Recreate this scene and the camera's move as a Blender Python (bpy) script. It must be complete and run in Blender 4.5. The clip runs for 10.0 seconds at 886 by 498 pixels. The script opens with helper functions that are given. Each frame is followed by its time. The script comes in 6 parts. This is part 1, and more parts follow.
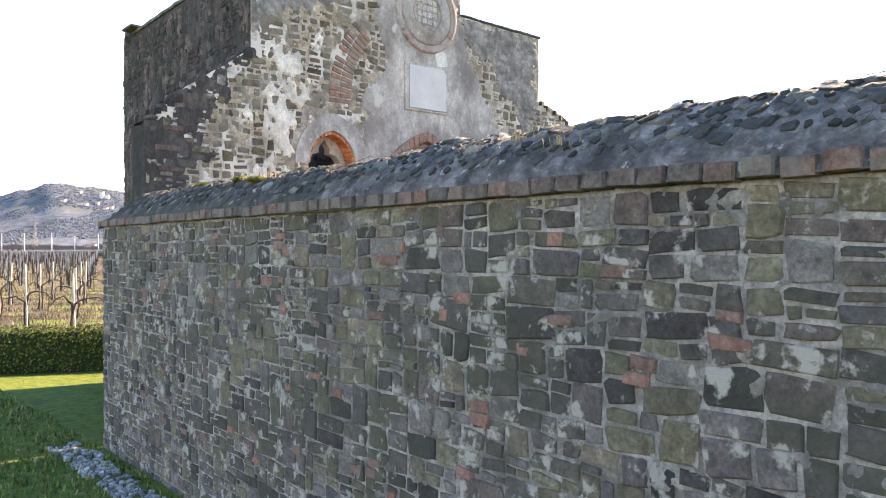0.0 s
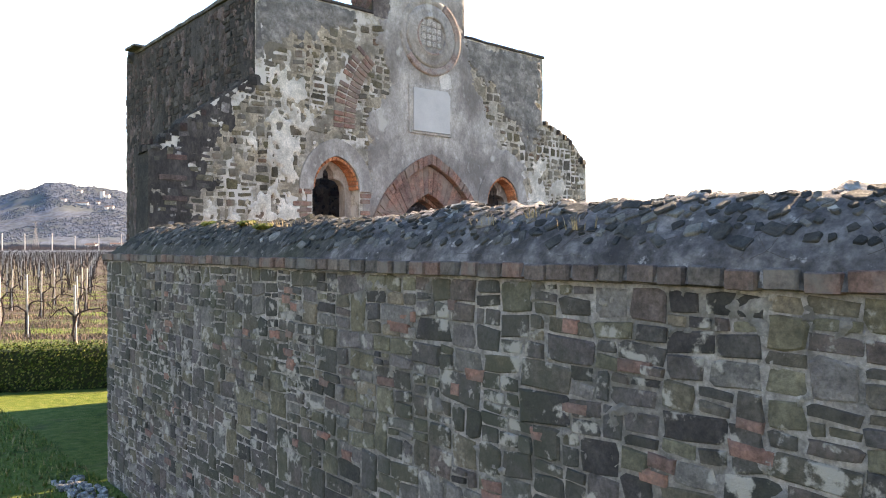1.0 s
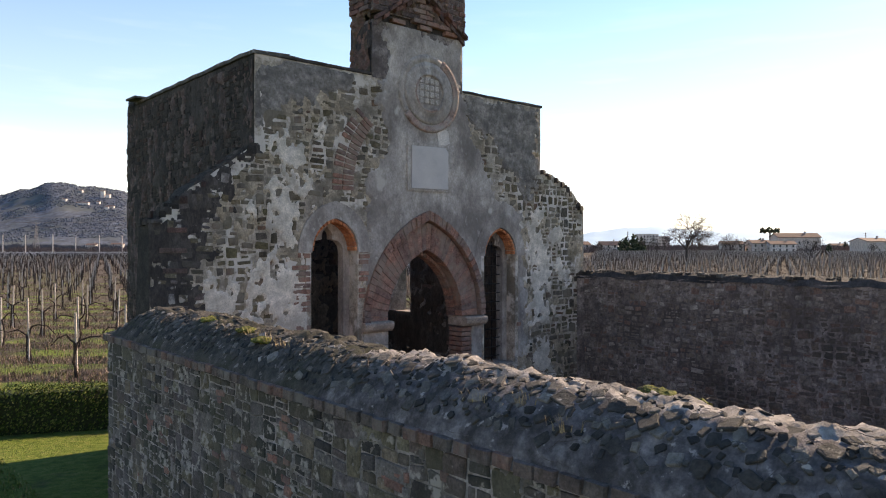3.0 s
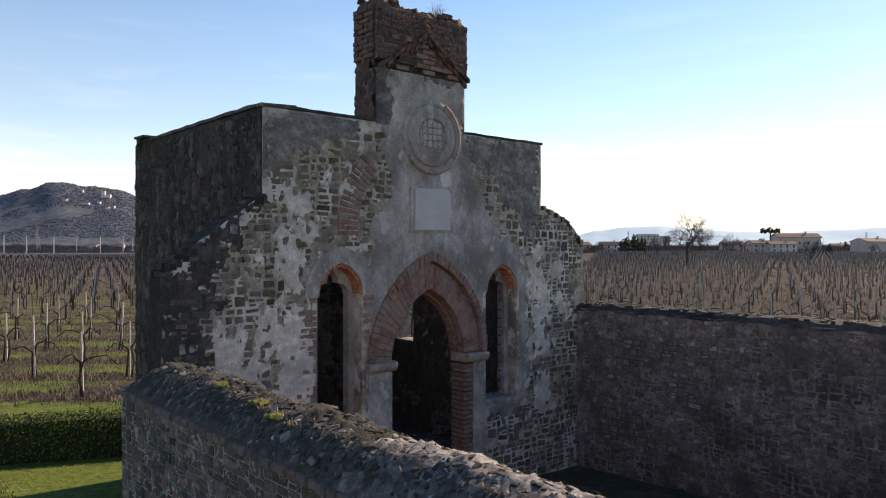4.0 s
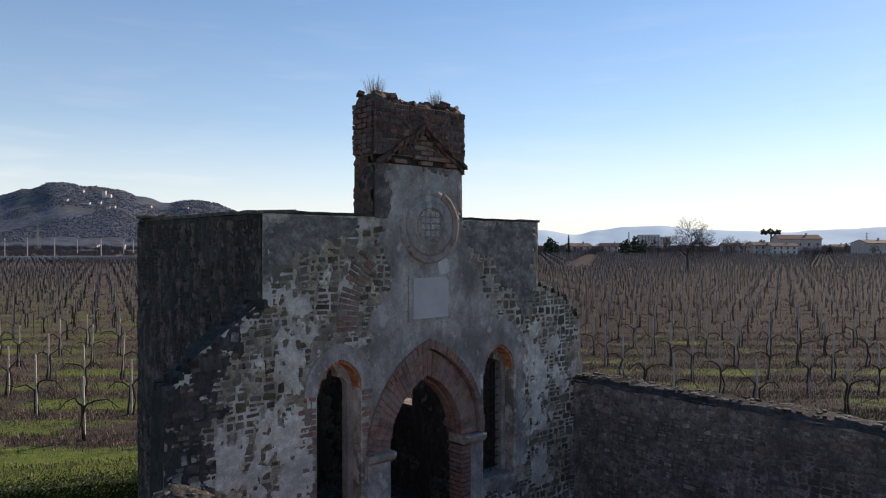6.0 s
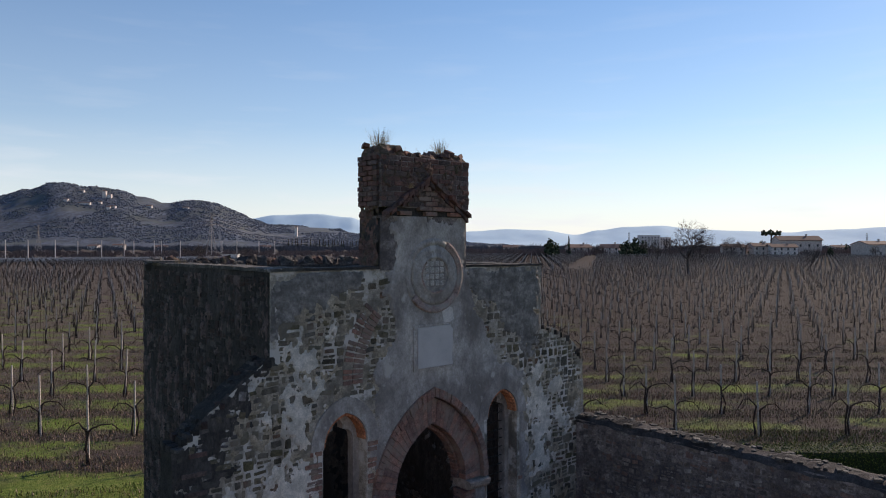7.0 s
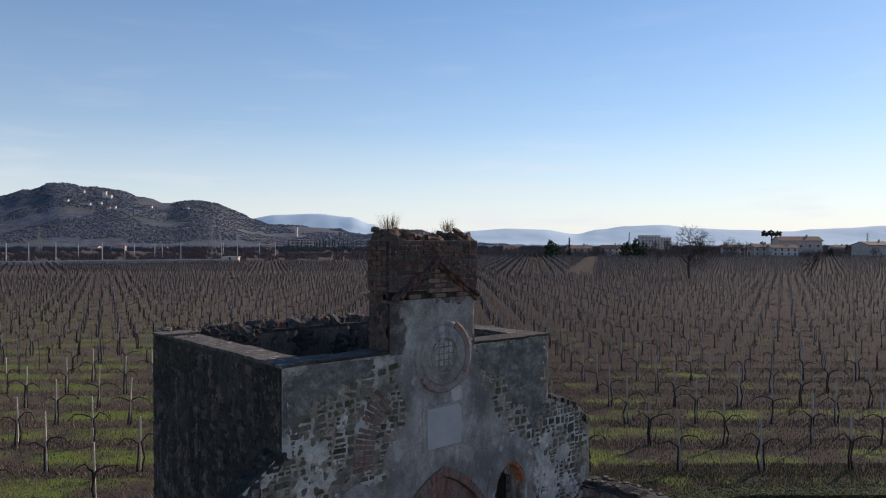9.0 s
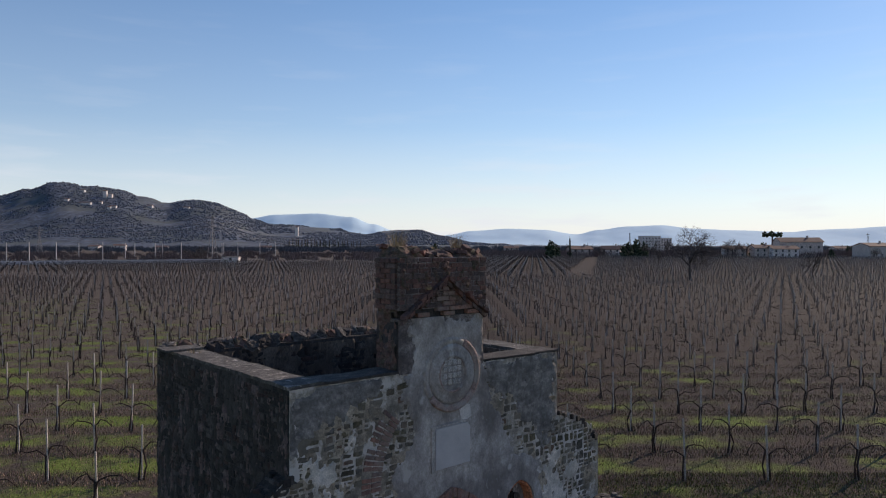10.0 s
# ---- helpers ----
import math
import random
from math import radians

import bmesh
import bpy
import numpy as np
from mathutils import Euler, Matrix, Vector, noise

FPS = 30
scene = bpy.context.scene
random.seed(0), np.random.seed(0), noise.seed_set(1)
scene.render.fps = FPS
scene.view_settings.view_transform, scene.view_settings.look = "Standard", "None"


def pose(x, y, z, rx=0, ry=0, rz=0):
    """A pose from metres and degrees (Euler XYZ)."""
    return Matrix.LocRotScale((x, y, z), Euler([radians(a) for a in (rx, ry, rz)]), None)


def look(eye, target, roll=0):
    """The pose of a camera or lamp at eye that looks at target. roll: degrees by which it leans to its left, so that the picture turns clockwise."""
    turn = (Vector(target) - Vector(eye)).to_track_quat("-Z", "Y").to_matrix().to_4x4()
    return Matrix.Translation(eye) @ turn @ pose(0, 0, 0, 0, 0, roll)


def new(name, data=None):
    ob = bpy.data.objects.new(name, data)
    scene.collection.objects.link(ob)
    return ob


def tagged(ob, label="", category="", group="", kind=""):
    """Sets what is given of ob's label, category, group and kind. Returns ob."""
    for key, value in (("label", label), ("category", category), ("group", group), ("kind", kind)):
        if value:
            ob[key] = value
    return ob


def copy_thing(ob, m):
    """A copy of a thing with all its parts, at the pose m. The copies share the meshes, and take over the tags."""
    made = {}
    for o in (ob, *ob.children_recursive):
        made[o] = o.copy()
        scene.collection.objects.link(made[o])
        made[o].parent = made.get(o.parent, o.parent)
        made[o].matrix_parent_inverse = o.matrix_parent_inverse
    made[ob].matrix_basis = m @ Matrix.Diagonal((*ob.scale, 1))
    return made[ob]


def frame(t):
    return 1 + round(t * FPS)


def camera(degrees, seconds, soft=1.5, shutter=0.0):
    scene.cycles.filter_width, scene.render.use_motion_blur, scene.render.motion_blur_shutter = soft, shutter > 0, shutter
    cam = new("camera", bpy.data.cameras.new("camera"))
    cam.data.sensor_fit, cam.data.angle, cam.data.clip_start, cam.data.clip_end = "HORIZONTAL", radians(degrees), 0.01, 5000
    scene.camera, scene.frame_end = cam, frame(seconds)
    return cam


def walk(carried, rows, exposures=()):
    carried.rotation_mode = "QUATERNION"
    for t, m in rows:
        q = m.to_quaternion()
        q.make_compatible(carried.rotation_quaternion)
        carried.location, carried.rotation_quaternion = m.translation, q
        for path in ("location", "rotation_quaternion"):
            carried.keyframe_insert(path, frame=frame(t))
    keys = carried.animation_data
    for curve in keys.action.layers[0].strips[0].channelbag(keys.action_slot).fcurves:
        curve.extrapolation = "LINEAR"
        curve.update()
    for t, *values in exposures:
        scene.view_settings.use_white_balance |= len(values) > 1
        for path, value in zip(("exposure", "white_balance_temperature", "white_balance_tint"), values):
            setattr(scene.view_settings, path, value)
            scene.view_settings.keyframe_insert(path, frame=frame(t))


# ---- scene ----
cam = camera(63.4, 10.0, soft=1.1)
PATH = [
    (0, (-4.014, -8.186, 2.008), (-2.7, -6.679, 2.002), -0.1),
    (0.5, (-4.019, -8.148, 2.125), (-2.705, -6.64, 2.118), -0.0),
    (1, (-4.033, -8.126, 2.35), (-2.719, -6.618, 2.344), 0.0),
    (1.5, (-4.007, -8.103, 2.553), (-2.694, -6.594, 2.547), 0.1),
    (2, (-3.985, -8.103, 2.767), (-2.673, -6.594, 2.761), 0.1),
    (3.5, (-4.145, -8.303, 3.45), (-2.832, -6.794, 3.443), 0.0),
    (4, (-4.233, -8.365, 3.793), (-2.921, -6.855, 3.785), 0.0),
    (4.5, (-4.269, -8.396, 4.126), (-2.958, -6.887, 4.117), 0.0),
    (5, (-4.282, -8.439, 4.444), (-2.97, -6.929, 4.436), 0.0),
    (5.5, (-4.27, -8.484, 4.775), (-2.959, -6.974, 4.766), 0.0),
    (7, (-4.415, -8.541, 5.919), (-3.105, -7.03, 5.909), -0.0),
    (7.5, (-4.438, -8.591, 6.249), (-3.127, -7.08, 6.239), -0.0),
    (8, (-4.462, -8.617, 6.591), (-3.151, -7.106, 6.58), -0.1),
    (8.5, (-4.506, -8.61, 6.898), (-3.196, -7.099, 6.886), -0.1),
    (9, (-4.563, -8.51, 7.191), (-3.253, -6.998, 7.179), -0.1),
    (9.5, (-4.62, -8.416, 7.396), (-3.31, -6.905, 7.383), -0.1),
    (10, (-4.558, -8.301, 7.451), (-3.249, -6.789, 7.439), -0.0),
]
EXPOSURES = [(0.0, 2.64, 9950, 16), (1.0, 2.27, 9850, 16), (2.0, 1.52, 9550, 16), (3.5, 0.85, 8950, 16), (4.5, 0.46, 8350, 16), (5.5, 0.22, 7850, 16), (7.5, 0.02, 7550, 16), (10.0, -0.06, 7350, 16)]
walk(cam, [(t, look(eye, target, roll)) for t, eye, target, roll in PATH], EXPOSURES)

# ---- world and light ----
SUN_ELEVATION, SUN_AZIMUTH = 30.0, 2.0          # azimuth from +x towards +y
world = bpy.data.worlds.new("sky")
scene.world = world
world.use_nodes = True
wn = world.node_tree.nodes
sky = wn.new("ShaderNodeTexSky")
sky.sky_type, sky.sun_disc = "NISHITA", False
sky.sun_elevation, sky.sun_rotation = radians(SUN_ELEVATION), radians(90 - SUN_AZIMUTH)
sky.altitude, sky.air_density, sky.dust_density, sky.ozone_density = 60, 1.0, 0.1, 5.0
wl = world.node_tree.links.new
hsv = wn.new("ShaderNodeHueSaturation")
hsv.inputs["Saturation"].default_value = 1.17
wl(sky.outputs[0], hsv.inputs["Color"])
# pale haze low over the whole horizon, with thin cloud in it
coord = wn.new("ShaderNodeTexCoord")
split_xyz = wn.new("ShaderNodeSeparateXYZ")
wl(coord.outputs["Generated"], split_xyz.inputs[0])
haze = wn.new("ShaderNodeValToRGB")
for e, (p, v) in zip([haze.color_ramp.elements[0], haze.color_ramp.elements.new(.06), haze.color_ramp.elements.new(.16), haze.color_ramp.elements[-1]], ((0, .80), (.06, .55), (.16, .22), (.45, 0))):
    e.position, e.color = p, (v, v, v, 1)
wl(split_xyz.outputs[2], haze.inputs[0])
stretch_map = wn.new("ShaderNodeMapping")
stretch_map.inputs["Scale"].default_value = (3, 3, 22)
wl(coord.outputs["Generated"], stretch_map.inputs[0])
wisps = wn.new("ShaderNodeTexNoise")
wisps.inputs["Scale"].default_value, wisps.inputs["Detail"].default_value = 2.2, 7
wl(stretch_map.outputs[0], wisps.inputs["Vector"])
thin = wn.new("ShaderNodeMapRange")
thin.inputs[1].default_value, thin.inputs[2].default_value, thin.inputs[3].default_value, thin.inputs[4].default_value = .52, .72, 1.0, 1.35
wl(wisps.outputs["Fac"], thin.inputs[0])
grow_fac = wn.new("ShaderNodeMath")
grow_fac.operation, grow_fac.use_clamp = "MULTIPLY", True
wl(haze.outputs[0], grow_fac.inputs[0]), wl(thin.outputs[0], grow_fac.inputs[1])
veil = wn.new("ShaderNodeMix")
veil.data_type = "RGBA"
wl(grow_fac.outputs[0], veil.inputs[0]), wl(hsv.outputs[0], veil.inputs[6])
veil.inputs[7].default_value = (5.6, 6.4, 7.5, 1)
wl(veil.outputs[2], wn["Background"].inputs[0])
wn["Background"].inputs[1].default_value = 0.135
sun = new("sun", bpy.data.lights.new("sun", "SUN"))
sun.data.energy, sun.data.angle, sun.data.color = 4.3, radians(0.53), (1.0, 0.93, 0.82)
_e, _a = radians(SUN_ELEVATION), radians(SUN_AZIMUTH)
sun.matrix_basis = look((40, 0, 40), (40 - math.cos(_e) * math.cos(_a), -math.cos(_e) * math.sin(_a), 40 - math.sin(_e)))


# ---- materials ----
def warm(c):
    return (c[0] * 1.08, c[1] * .97, c[2] * .95)


def surf(name, cols, scale=3.0, rough=0.9, bump=0.4, bscale=35.0, vary="", stain=None, stain_scale=0.8, stretch=(1, 1, 1),
         grain=0.42, metal=0.0, specular=0.3, spots=None, spot_scale=20.0, spot_edge=0.62, cool=False):
    """A procedural surface: cols along a ramp by noise or by each piece's random number, stains and grain on top."""
    if not cool:
        cols, stain, spots = [warm(c) for c in cols], stain and warm(stain), spots and warm(spots)
    m = bpy.data.materials.new(name)
    m.use_nodes = True
    nt = m.node_tree
    n, link = nt.nodes, nt.links.new
    out = n["Principled BSDF"]
    geo = n.new("ShaderNodeNewGeometry")
    mp = n.new("ShaderNodeMapping")
    mp.inputs["Scale"].default_value = stretch
    link(geo.outputs["Position"], mp.inputs[0])

    def tex(sc, detail=5.0, r=0.6):
        t = n.new("ShaderNodeTexNoise")
        t.inputs["Scale"].default_value, t.inputs["Detail"].default_value, t.inputs["Roughness"].default_value = sc, detail, r
        link(mp.outputs[0], t.inputs["Vector"])
        return t.outputs["Fac"]

    def ramp(source, cs, lo=0.3, hi=0.7, step=False):
        r = n.new("ShaderNodeValToRGB")
        r.color_ramp.interpolation = "CONSTANT" if step else "LINEAR"
        el = r.color_ramp.elements
        while len(el) < len(cs):
            el.new(0.5)
        for i, c in enumerate(cs):
            el[i].position = i / len(cs) if step else lo + (hi - lo) * i / max(1, len(cs) - 1)
            el[i].color = (*c, 1)
        link(source, r.inputs[0])
        return r.outputs[0]

    def mix(f, a, b, mode="MIX"):
        x = n.new("ShaderNodeMix")
        x.data_type, x.blend_type = "RGBA", mode
        if isinstance(f, float):
            x.inputs[0].default_value = f
        else:
            link(f, x.inputs[0])
        link(a, x.inputs[6])
        if isinstance(b, tuple):
            x.inputs[7].default_value = (*b, 1)
        else:
            link(b, x.inputs[7])
        return x.outputs[2]

    if vary == "object":
        col = ramp(n.new("ShaderNodeObjectInfo").outputs["Random"], cols, step=True)
    elif vary == "island":
        col = ramp(geo.outputs["Random Per Island"], cols, step=True)
    else:
        col = ramp(tex(scale), cols)
    if vary:
        col = mix(0.5, col, ramp(tex(scale), [(0.45,) * 3, (1.3,) * 3]), "MULTIPLY")
    g = ramp(tex(bscale, 6.0, 0.7), [(1 - grain,) * 3, (1 + grain,) * 3])
    col = mix(1.0, col, g, "MULTIPLY")
    if grain > .1:
        col = mix(1.0, col, ramp(tex(bscale * .27, 6.0, 0.7), [(1 - grain * 1.1,) * 3, (1.0,) * 3, (1 + grain * .9,) * 3]), "MULTIPLY")
    if stain:
        col = mix(ramp(tex(stain_scale, 6.0, 0.65), [(0,) * 3, (0.85,) * 3], 0.46, 0.62), col, stain)
    if spots:
        col = mix(ramp(tex(spot_scale, 6.0, 0.6), [(0,) * 3, (0.9,) * 3], spot_edge, spot_edge + 0.06), col, spots)
    link(col, out.inputs["Base Color"])
    out.inputs["Roughness"].default_value = rough
    out.inputs["Metallic"].default_value = metal
    out.inputs["Specular IOR Level"].default_value = specular
    if bump:
        b = n.new("ShaderNodeBump")
        b.inputs["Strength"].default_value, b.inputs["Distance"].default_value = bump, 0.02
        link(tex(bscale, 8.0, 0.7), b.inputs["Height"])
        link(b.outputs[0], out.inputs["Normal"])
    return m


STONES = [(.12, .11, .105), (.165, .152, .146), (.095, .085, .076), (.145, .133, .098), (.19, .166, .145), (.115, .10, .076), (.105, .098, .10), (.085, .074, .06), (.15, .13, .128), (.135, .118, .082),
          (.14, .12, .122), (.17, .14, .108), (.08, .07, .072), (.15, .132, .132), (.23, .21, .205), (.12, .11, .08), (.07, .065, .062), (.125, .098, .092)]
STONES = [tuple(v * (.58, .95, .75, 1.08)[i % 4] for v in c) for i, c in enumerate(STONES)]
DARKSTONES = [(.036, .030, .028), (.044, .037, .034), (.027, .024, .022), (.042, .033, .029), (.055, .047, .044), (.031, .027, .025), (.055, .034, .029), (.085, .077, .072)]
BRICKS = [(.25, .135, .105), (.21, .115, .092), (.28, .15, .115), (.19, .115, .098), (.24, .145, .118), (.17, .115, .10)]
DARKBRICKS = [(.145, .08, .068), (.115, .07, .063), (.175, .092, .074), (.085, .062, .058), (.13, .095, .085)]
EASTSTONES = [(.16, .137, .122), (.20, .173, .155), (.125, .108, .097), (.18, .15, .125), (.235, .21, .19), (.14, .119, .105), (.205, .138, .113), (.31, .29, .265)]
m_stone = surf("wall_stone", STONES, 9, .85, .6, 60, "object", stain=(.05, .053, .040), stain_scale=1.1, spots=(.34, .325, .30), spot_scale=8, spot_edge=.565)
m_stone_rest = surf("wall_stone_rest", STONES, 9, .85, .6, 60, "island", stain=(.05, .053, .040), stain_scale=1.1, spots=(.34, .325, .30), spot_scale=8, spot_edge=.565)
m_darkstone = surf("dark_stone", DARKSTONES, 9, .9, .6, 60, "object")
m_eaststone = surf("east_stone", EASTSTONES, 9, .9, .6, 60, "object", stain=(.05, .043, .038), stain_scale=.9)
m_eaststone_rest = surf("east_stone_rest", EASTSTONES, 9, .9, .6, 60, "island", stain=(.05, .043, .038), stain_scale=.9)
m_eastmortar = surf("east_mortar", [(.12, .104, .10), (.19, .168, .16), (.29, .262, .25)], 3.5, .95, .9, 30, stain=(.075, .063, .06), stain_scale=1.5, grain=.55)
m_darkstone_rest = surf("dark_stone_rest", DARKSTONES, 9, .9, .6, 60, "island")
m_mortar = surf("lime_mortar", [(.17, .157, .15), (.275, .256, .246), (.40, .377, .363)], 5, .95, .9, 45, stain=(.085, .08, .07), stain_scale=1.6)
m_facade = surf("facade_mortar", [(.245, .215, .178), (.378, .342, .288), (.51, .472, .412)], 4, .95, .9, 40, stain=(.13, .115, .095), stain_scale=1.4, spots=(.58, .56, .52), spot_scale=1.9, spot_edge=.505)
m_darkmortar = surf("dark_mortar", [(.036, .032, .030), (.06, .053, .05), (.10, .091, .086)], 5, .95, .8, 45, stain=(.026, .024, .023), stain_scale=1.5, stretch=(1, 1, .45))
m_plaster = surf("grey_plaster", [(.21, .193, .178), (.35, .328, .305), (.50, .475, .44)], 1.8, .93, .6, 40, stain=(.15, .134, .125), stain_scale=1.5, grain=.26, stretch=(1, 1, .7), spots=(.46, .44, .41), spot_scale=3, spot_edge=.60)
m_white = surf("white_lime_plaster", [(.44, .425, .395), (.55, .535, .505), (.64, .625, .59)], 4, .93, .6, 45, stain=(.40, .39, .36), stain_scale=2.4, grain=.2)
m_marble = surf("marble", [(.38, .38, .375), (.44, .435, .43), (.48, .475, .465)], 3, .55, .12, 60, grain=.06)
m_blackmortar = surf("black_mortar", [(.018, .017, .016), (.03, .028, .026), (.05, .046, .042)], 6, .95, .9, 40)
m_brick = surf("red_brick", BRICKS, 8, .9, .5, 60, "object", stain=(.24, .19, .16), stain_scale=3)
m_orange = surf("orange_brick", [(.50, .19, .09), (.44, .17, .09), (.55, .23, .12)], 8, .9, .4, 60, "object")
m_darkbrick = surf("weathered_brick", DARKBRICKS, 8, .9, .6, 60, "object")
m_coping = surf("coping_brick", [(.14, .095, .08), (.115, .088, .08), (.165, .10, .083), (.10, .085, .078), (.145, .118, .105)], 8, .9, .5, 55, "object", stain=(.15, .14, .13), stain_scale=4)
m_crust = surf("coping_mortar", [(.055, .052, .048), (.095, .091, .084), (.165, .158, .146)], 7, .95, 1.0, 30, stain=(.06, .057, .053), stain_scale=2.2, spots=(.33, .315, .29), spot_scale=9, spot_edge=.60)
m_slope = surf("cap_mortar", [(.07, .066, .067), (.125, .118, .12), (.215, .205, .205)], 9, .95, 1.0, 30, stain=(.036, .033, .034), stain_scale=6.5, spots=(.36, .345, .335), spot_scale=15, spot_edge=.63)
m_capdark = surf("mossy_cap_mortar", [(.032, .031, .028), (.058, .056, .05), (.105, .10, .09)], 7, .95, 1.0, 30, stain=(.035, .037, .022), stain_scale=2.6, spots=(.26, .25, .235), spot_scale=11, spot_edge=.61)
# crest mortar: bare and pale, with the sun's brightness also in its colour
m_sunlitmortar = surf("sunlit_crest_mortar", [(.20, .192, .178), (.31, .30, .28), (.42, .405, .38)], 7, .95, 1.0, 30, stain=(.12, .115, .105), stain_scale=3.5)
m_slab = surf("coping_stone", [(.042, .041, .039), (.072, .069, .064), (.034, .033, .032), (.105, .10, .092), (.058, .055, .05), (.19, .182, .165)], 8, .85, .7, 45, "object", spots=(.40, .385, .35), spot_scale=14, spot_edge=.60)
m_moss = surf("moss", [(.06, .075, .02), (.14, .15, .035), (.24, .22, .05)], 30, .95, .9, 120)
m_dry = surf("dry_grass", [(.20, .155, .09), (.30, .24, .14), (.38, .31, .19)], 20, .8, .0, 60)
m_iron = surf("rusty_iron", [(.03, .028, .027), (.06, .045, .04)], 30, .6, .3, 90, metal=.6)
m_wood = surf("vine_bark", [(.034, .025, .022), (.054, .041, .036), (.08, .062, .055)], 25, .95, .6, 90, specular=.08)
m_post = surf("vineyard_post", [(.36, .335, .305), (.48, .45, .41), (.25, .228, .205)], 15, .9, .4, 70, specular=.1)
m_hedge = surf("hedge_leaf", [(.026, .05, .011), (.05, .085, .018), (.085, .125, .03), (.14, .165, .05)], 12, .75, .0, 40, "island", specular=.12)
m_twig = surf("twig", [(.06, .05, .045), (.09, .075, .065)], 12, .9, .2, 60)


def ground_material():
    """Grass, with brown tilled strips along the vine rows and dry patches."""
    m = bpy.data.materials.new("grass_and_soil")
    m.use_nodes = True
    n, link = m.node_tree.nodes, m.node_tree.links.new
    out = n["Principled BSDF"]
    geo = n.new("ShaderNodeNewGeometry")

    def tex(sc, d=6.0, r=.65, vec=None):
        t = n.new("ShaderNodeTexNoise")
        t.inputs["Scale"].default_value, t.inputs["Detail"].default_value, t.inputs["Roughness"].default_value = sc, d, r
        link(vec or geo.outputs["Position"], t.inputs["Vector"])
        return t.outputs["Fac"]

    def math_node(op, a, b=None):
        x = n.new("ShaderNodeMath")
        x.operation = op
        for i, v in enumerate((a, b)):
            if v is None:
                continue
            if isinstance(v, (int, float)):
                x.inputs[i].default_value = v
            else:
                link(v, x.inputs[i])
        return x.outputs[0]

    def ramp(f, stops):
        r = n.new("ShaderNodeValToRGB")
        el = r.color_ramp.elements
        while len(el) < len(stops):
            el.new(.5)
        for e, (p, c) in zip(el, stops):
            e.position, e.color = p, (*c, 1)
        link(f, r.inputs[0])
        return r.outputs[0]

    def mix(f, a, b):
        x = n.new("ShaderNodeMix")
        x.data_type = "RGBA"
        link(f, x.inputs[0])
        link(a, x.inputs[6]), link(b, x.inputs[7])
        return x.outputs[2]

    def dot(v):
        x = n.new("ShaderNodeVectorMath")
        x.operation = "DOT_PRODUCT"
        link(geo.outputs["Position"], x.inputs[0])
        x.inputs[1].default_value = v
        return x.outputs["Value"]

    grass = ramp(tex(7), [(.3, (.065, .095, .018)), (.5, (.12, .155, .032)), (.7, (.20, .195, .065))])
    dry = ramp(tex(9), [(.3, (.026, .017, .015)), (.5, (.05, .034, .030)), (.7, (.09, .063, .055))])
    across = math_node("DIVIDE", math_node("SUBTRACT", dot((ROW_B.x, ROW_B.y, 0)), ROW_0), ROW_GAP)
    wob = math_node("ADD", across, math_node("MULTIPLY", math_node("SUBTRACT", tex(.6), .5), .5))
    f = math_node("ABSOLUTE", math_node("SUBTRACT", math_node("FRACT", wob), .5))
    strip = ramp(math_node("ADD", f, math_node("MULTIPLY", math_node("SUBTRACT", tex(2.5), .5), .5)), [(.20, (0,) * 3), (.38, (1,) * 3)])
    field = n.new("ShaderNodeMath")
    field.operation = "GREATER_THAN"
    link(across, field.inputs[0])
    field.inputs[1].default_value = -1.35
    patch = ramp(math_node("ADD", tex(.35), math_node("ADD", math_node("MULTIPLY", dot((ROW_A.x, ROW_A.y, 0)), .0025), math_node("MULTIPLY", across, .010))), [(.42, (0,) * 3), (.58, (1,) * 3)])
    near = mix(ramp(tex(1.1), [(.55, (0,) * 3), (.75, (.7,) * 3)]), grass, dry)
    straw = ramp(tex(8), [(.3, (.062, .044, .037)), (.5, (.105, .078, .065)), (.7, (.17, .132, .11))])
    along = math_node("ADD", math_node("MULTIPLY", dot((ROW_A.x, ROW_A.y, 0)), .022), tex(.12))
    soil = mix(ramp(along, [(.02, (.9,) * 3), (.45, (0,) * 3)]), dry, straw)
    sward = ramp(tex(7), [(.3, (.038, .036, .018)), (.5, (.068, .062, .034)), (.7, (.11, .095, .06))])
    soil = mix(ramp(tex(1.7), [(.50, (0,) * 3), (.66, (.45,) * 3)]), soil, sward)
    rows = mix(strip, mix(patch, grass, soil), soil)
    col = mix(field.outputs[0], near, rows)
    link(col, out.inputs["Base Color"])
    out.inputs["Roughness"].default_value, out.inputs["Specular IOR Level"].default_value = .95, .1
    b = n.new("ShaderNodeBump")
    b.inputs["Strength"].default_value, b.inputs["Distance"].default_value = .9, .08
    link(tex(14, 8), b.inputs["Height"])
    link(b.outputs[0], out.inputs["Normal"])
    return m


# the vineyard's lattice: a along the rows, b from row to row
ROW_A, ROW_B = Vector((.755, -.656, 0)), Vector((.656, .755, 0))
POST_GAP, ROW_GAP = 3.13, 3.30
VINE_0 = Vector((17.88, 5.04, 0))
ROW_0 = VINE_0.dot(ROW_B)
m_ground = ground_material()


# ---- shapes ----
X, Y, Z = Vector((1, 0, 0)), Vector((0, 1, 0)), Vector((0, 0, 1))
def smooth(a, b, x):
    t = min(1, max(0, (x - a) / (b - a)))
    return t * t * (3 - 2 * t)


def ground_z(x, y):
    return -.70 * smooth(-4.0, 13.0, .656 * x + .755 * y)


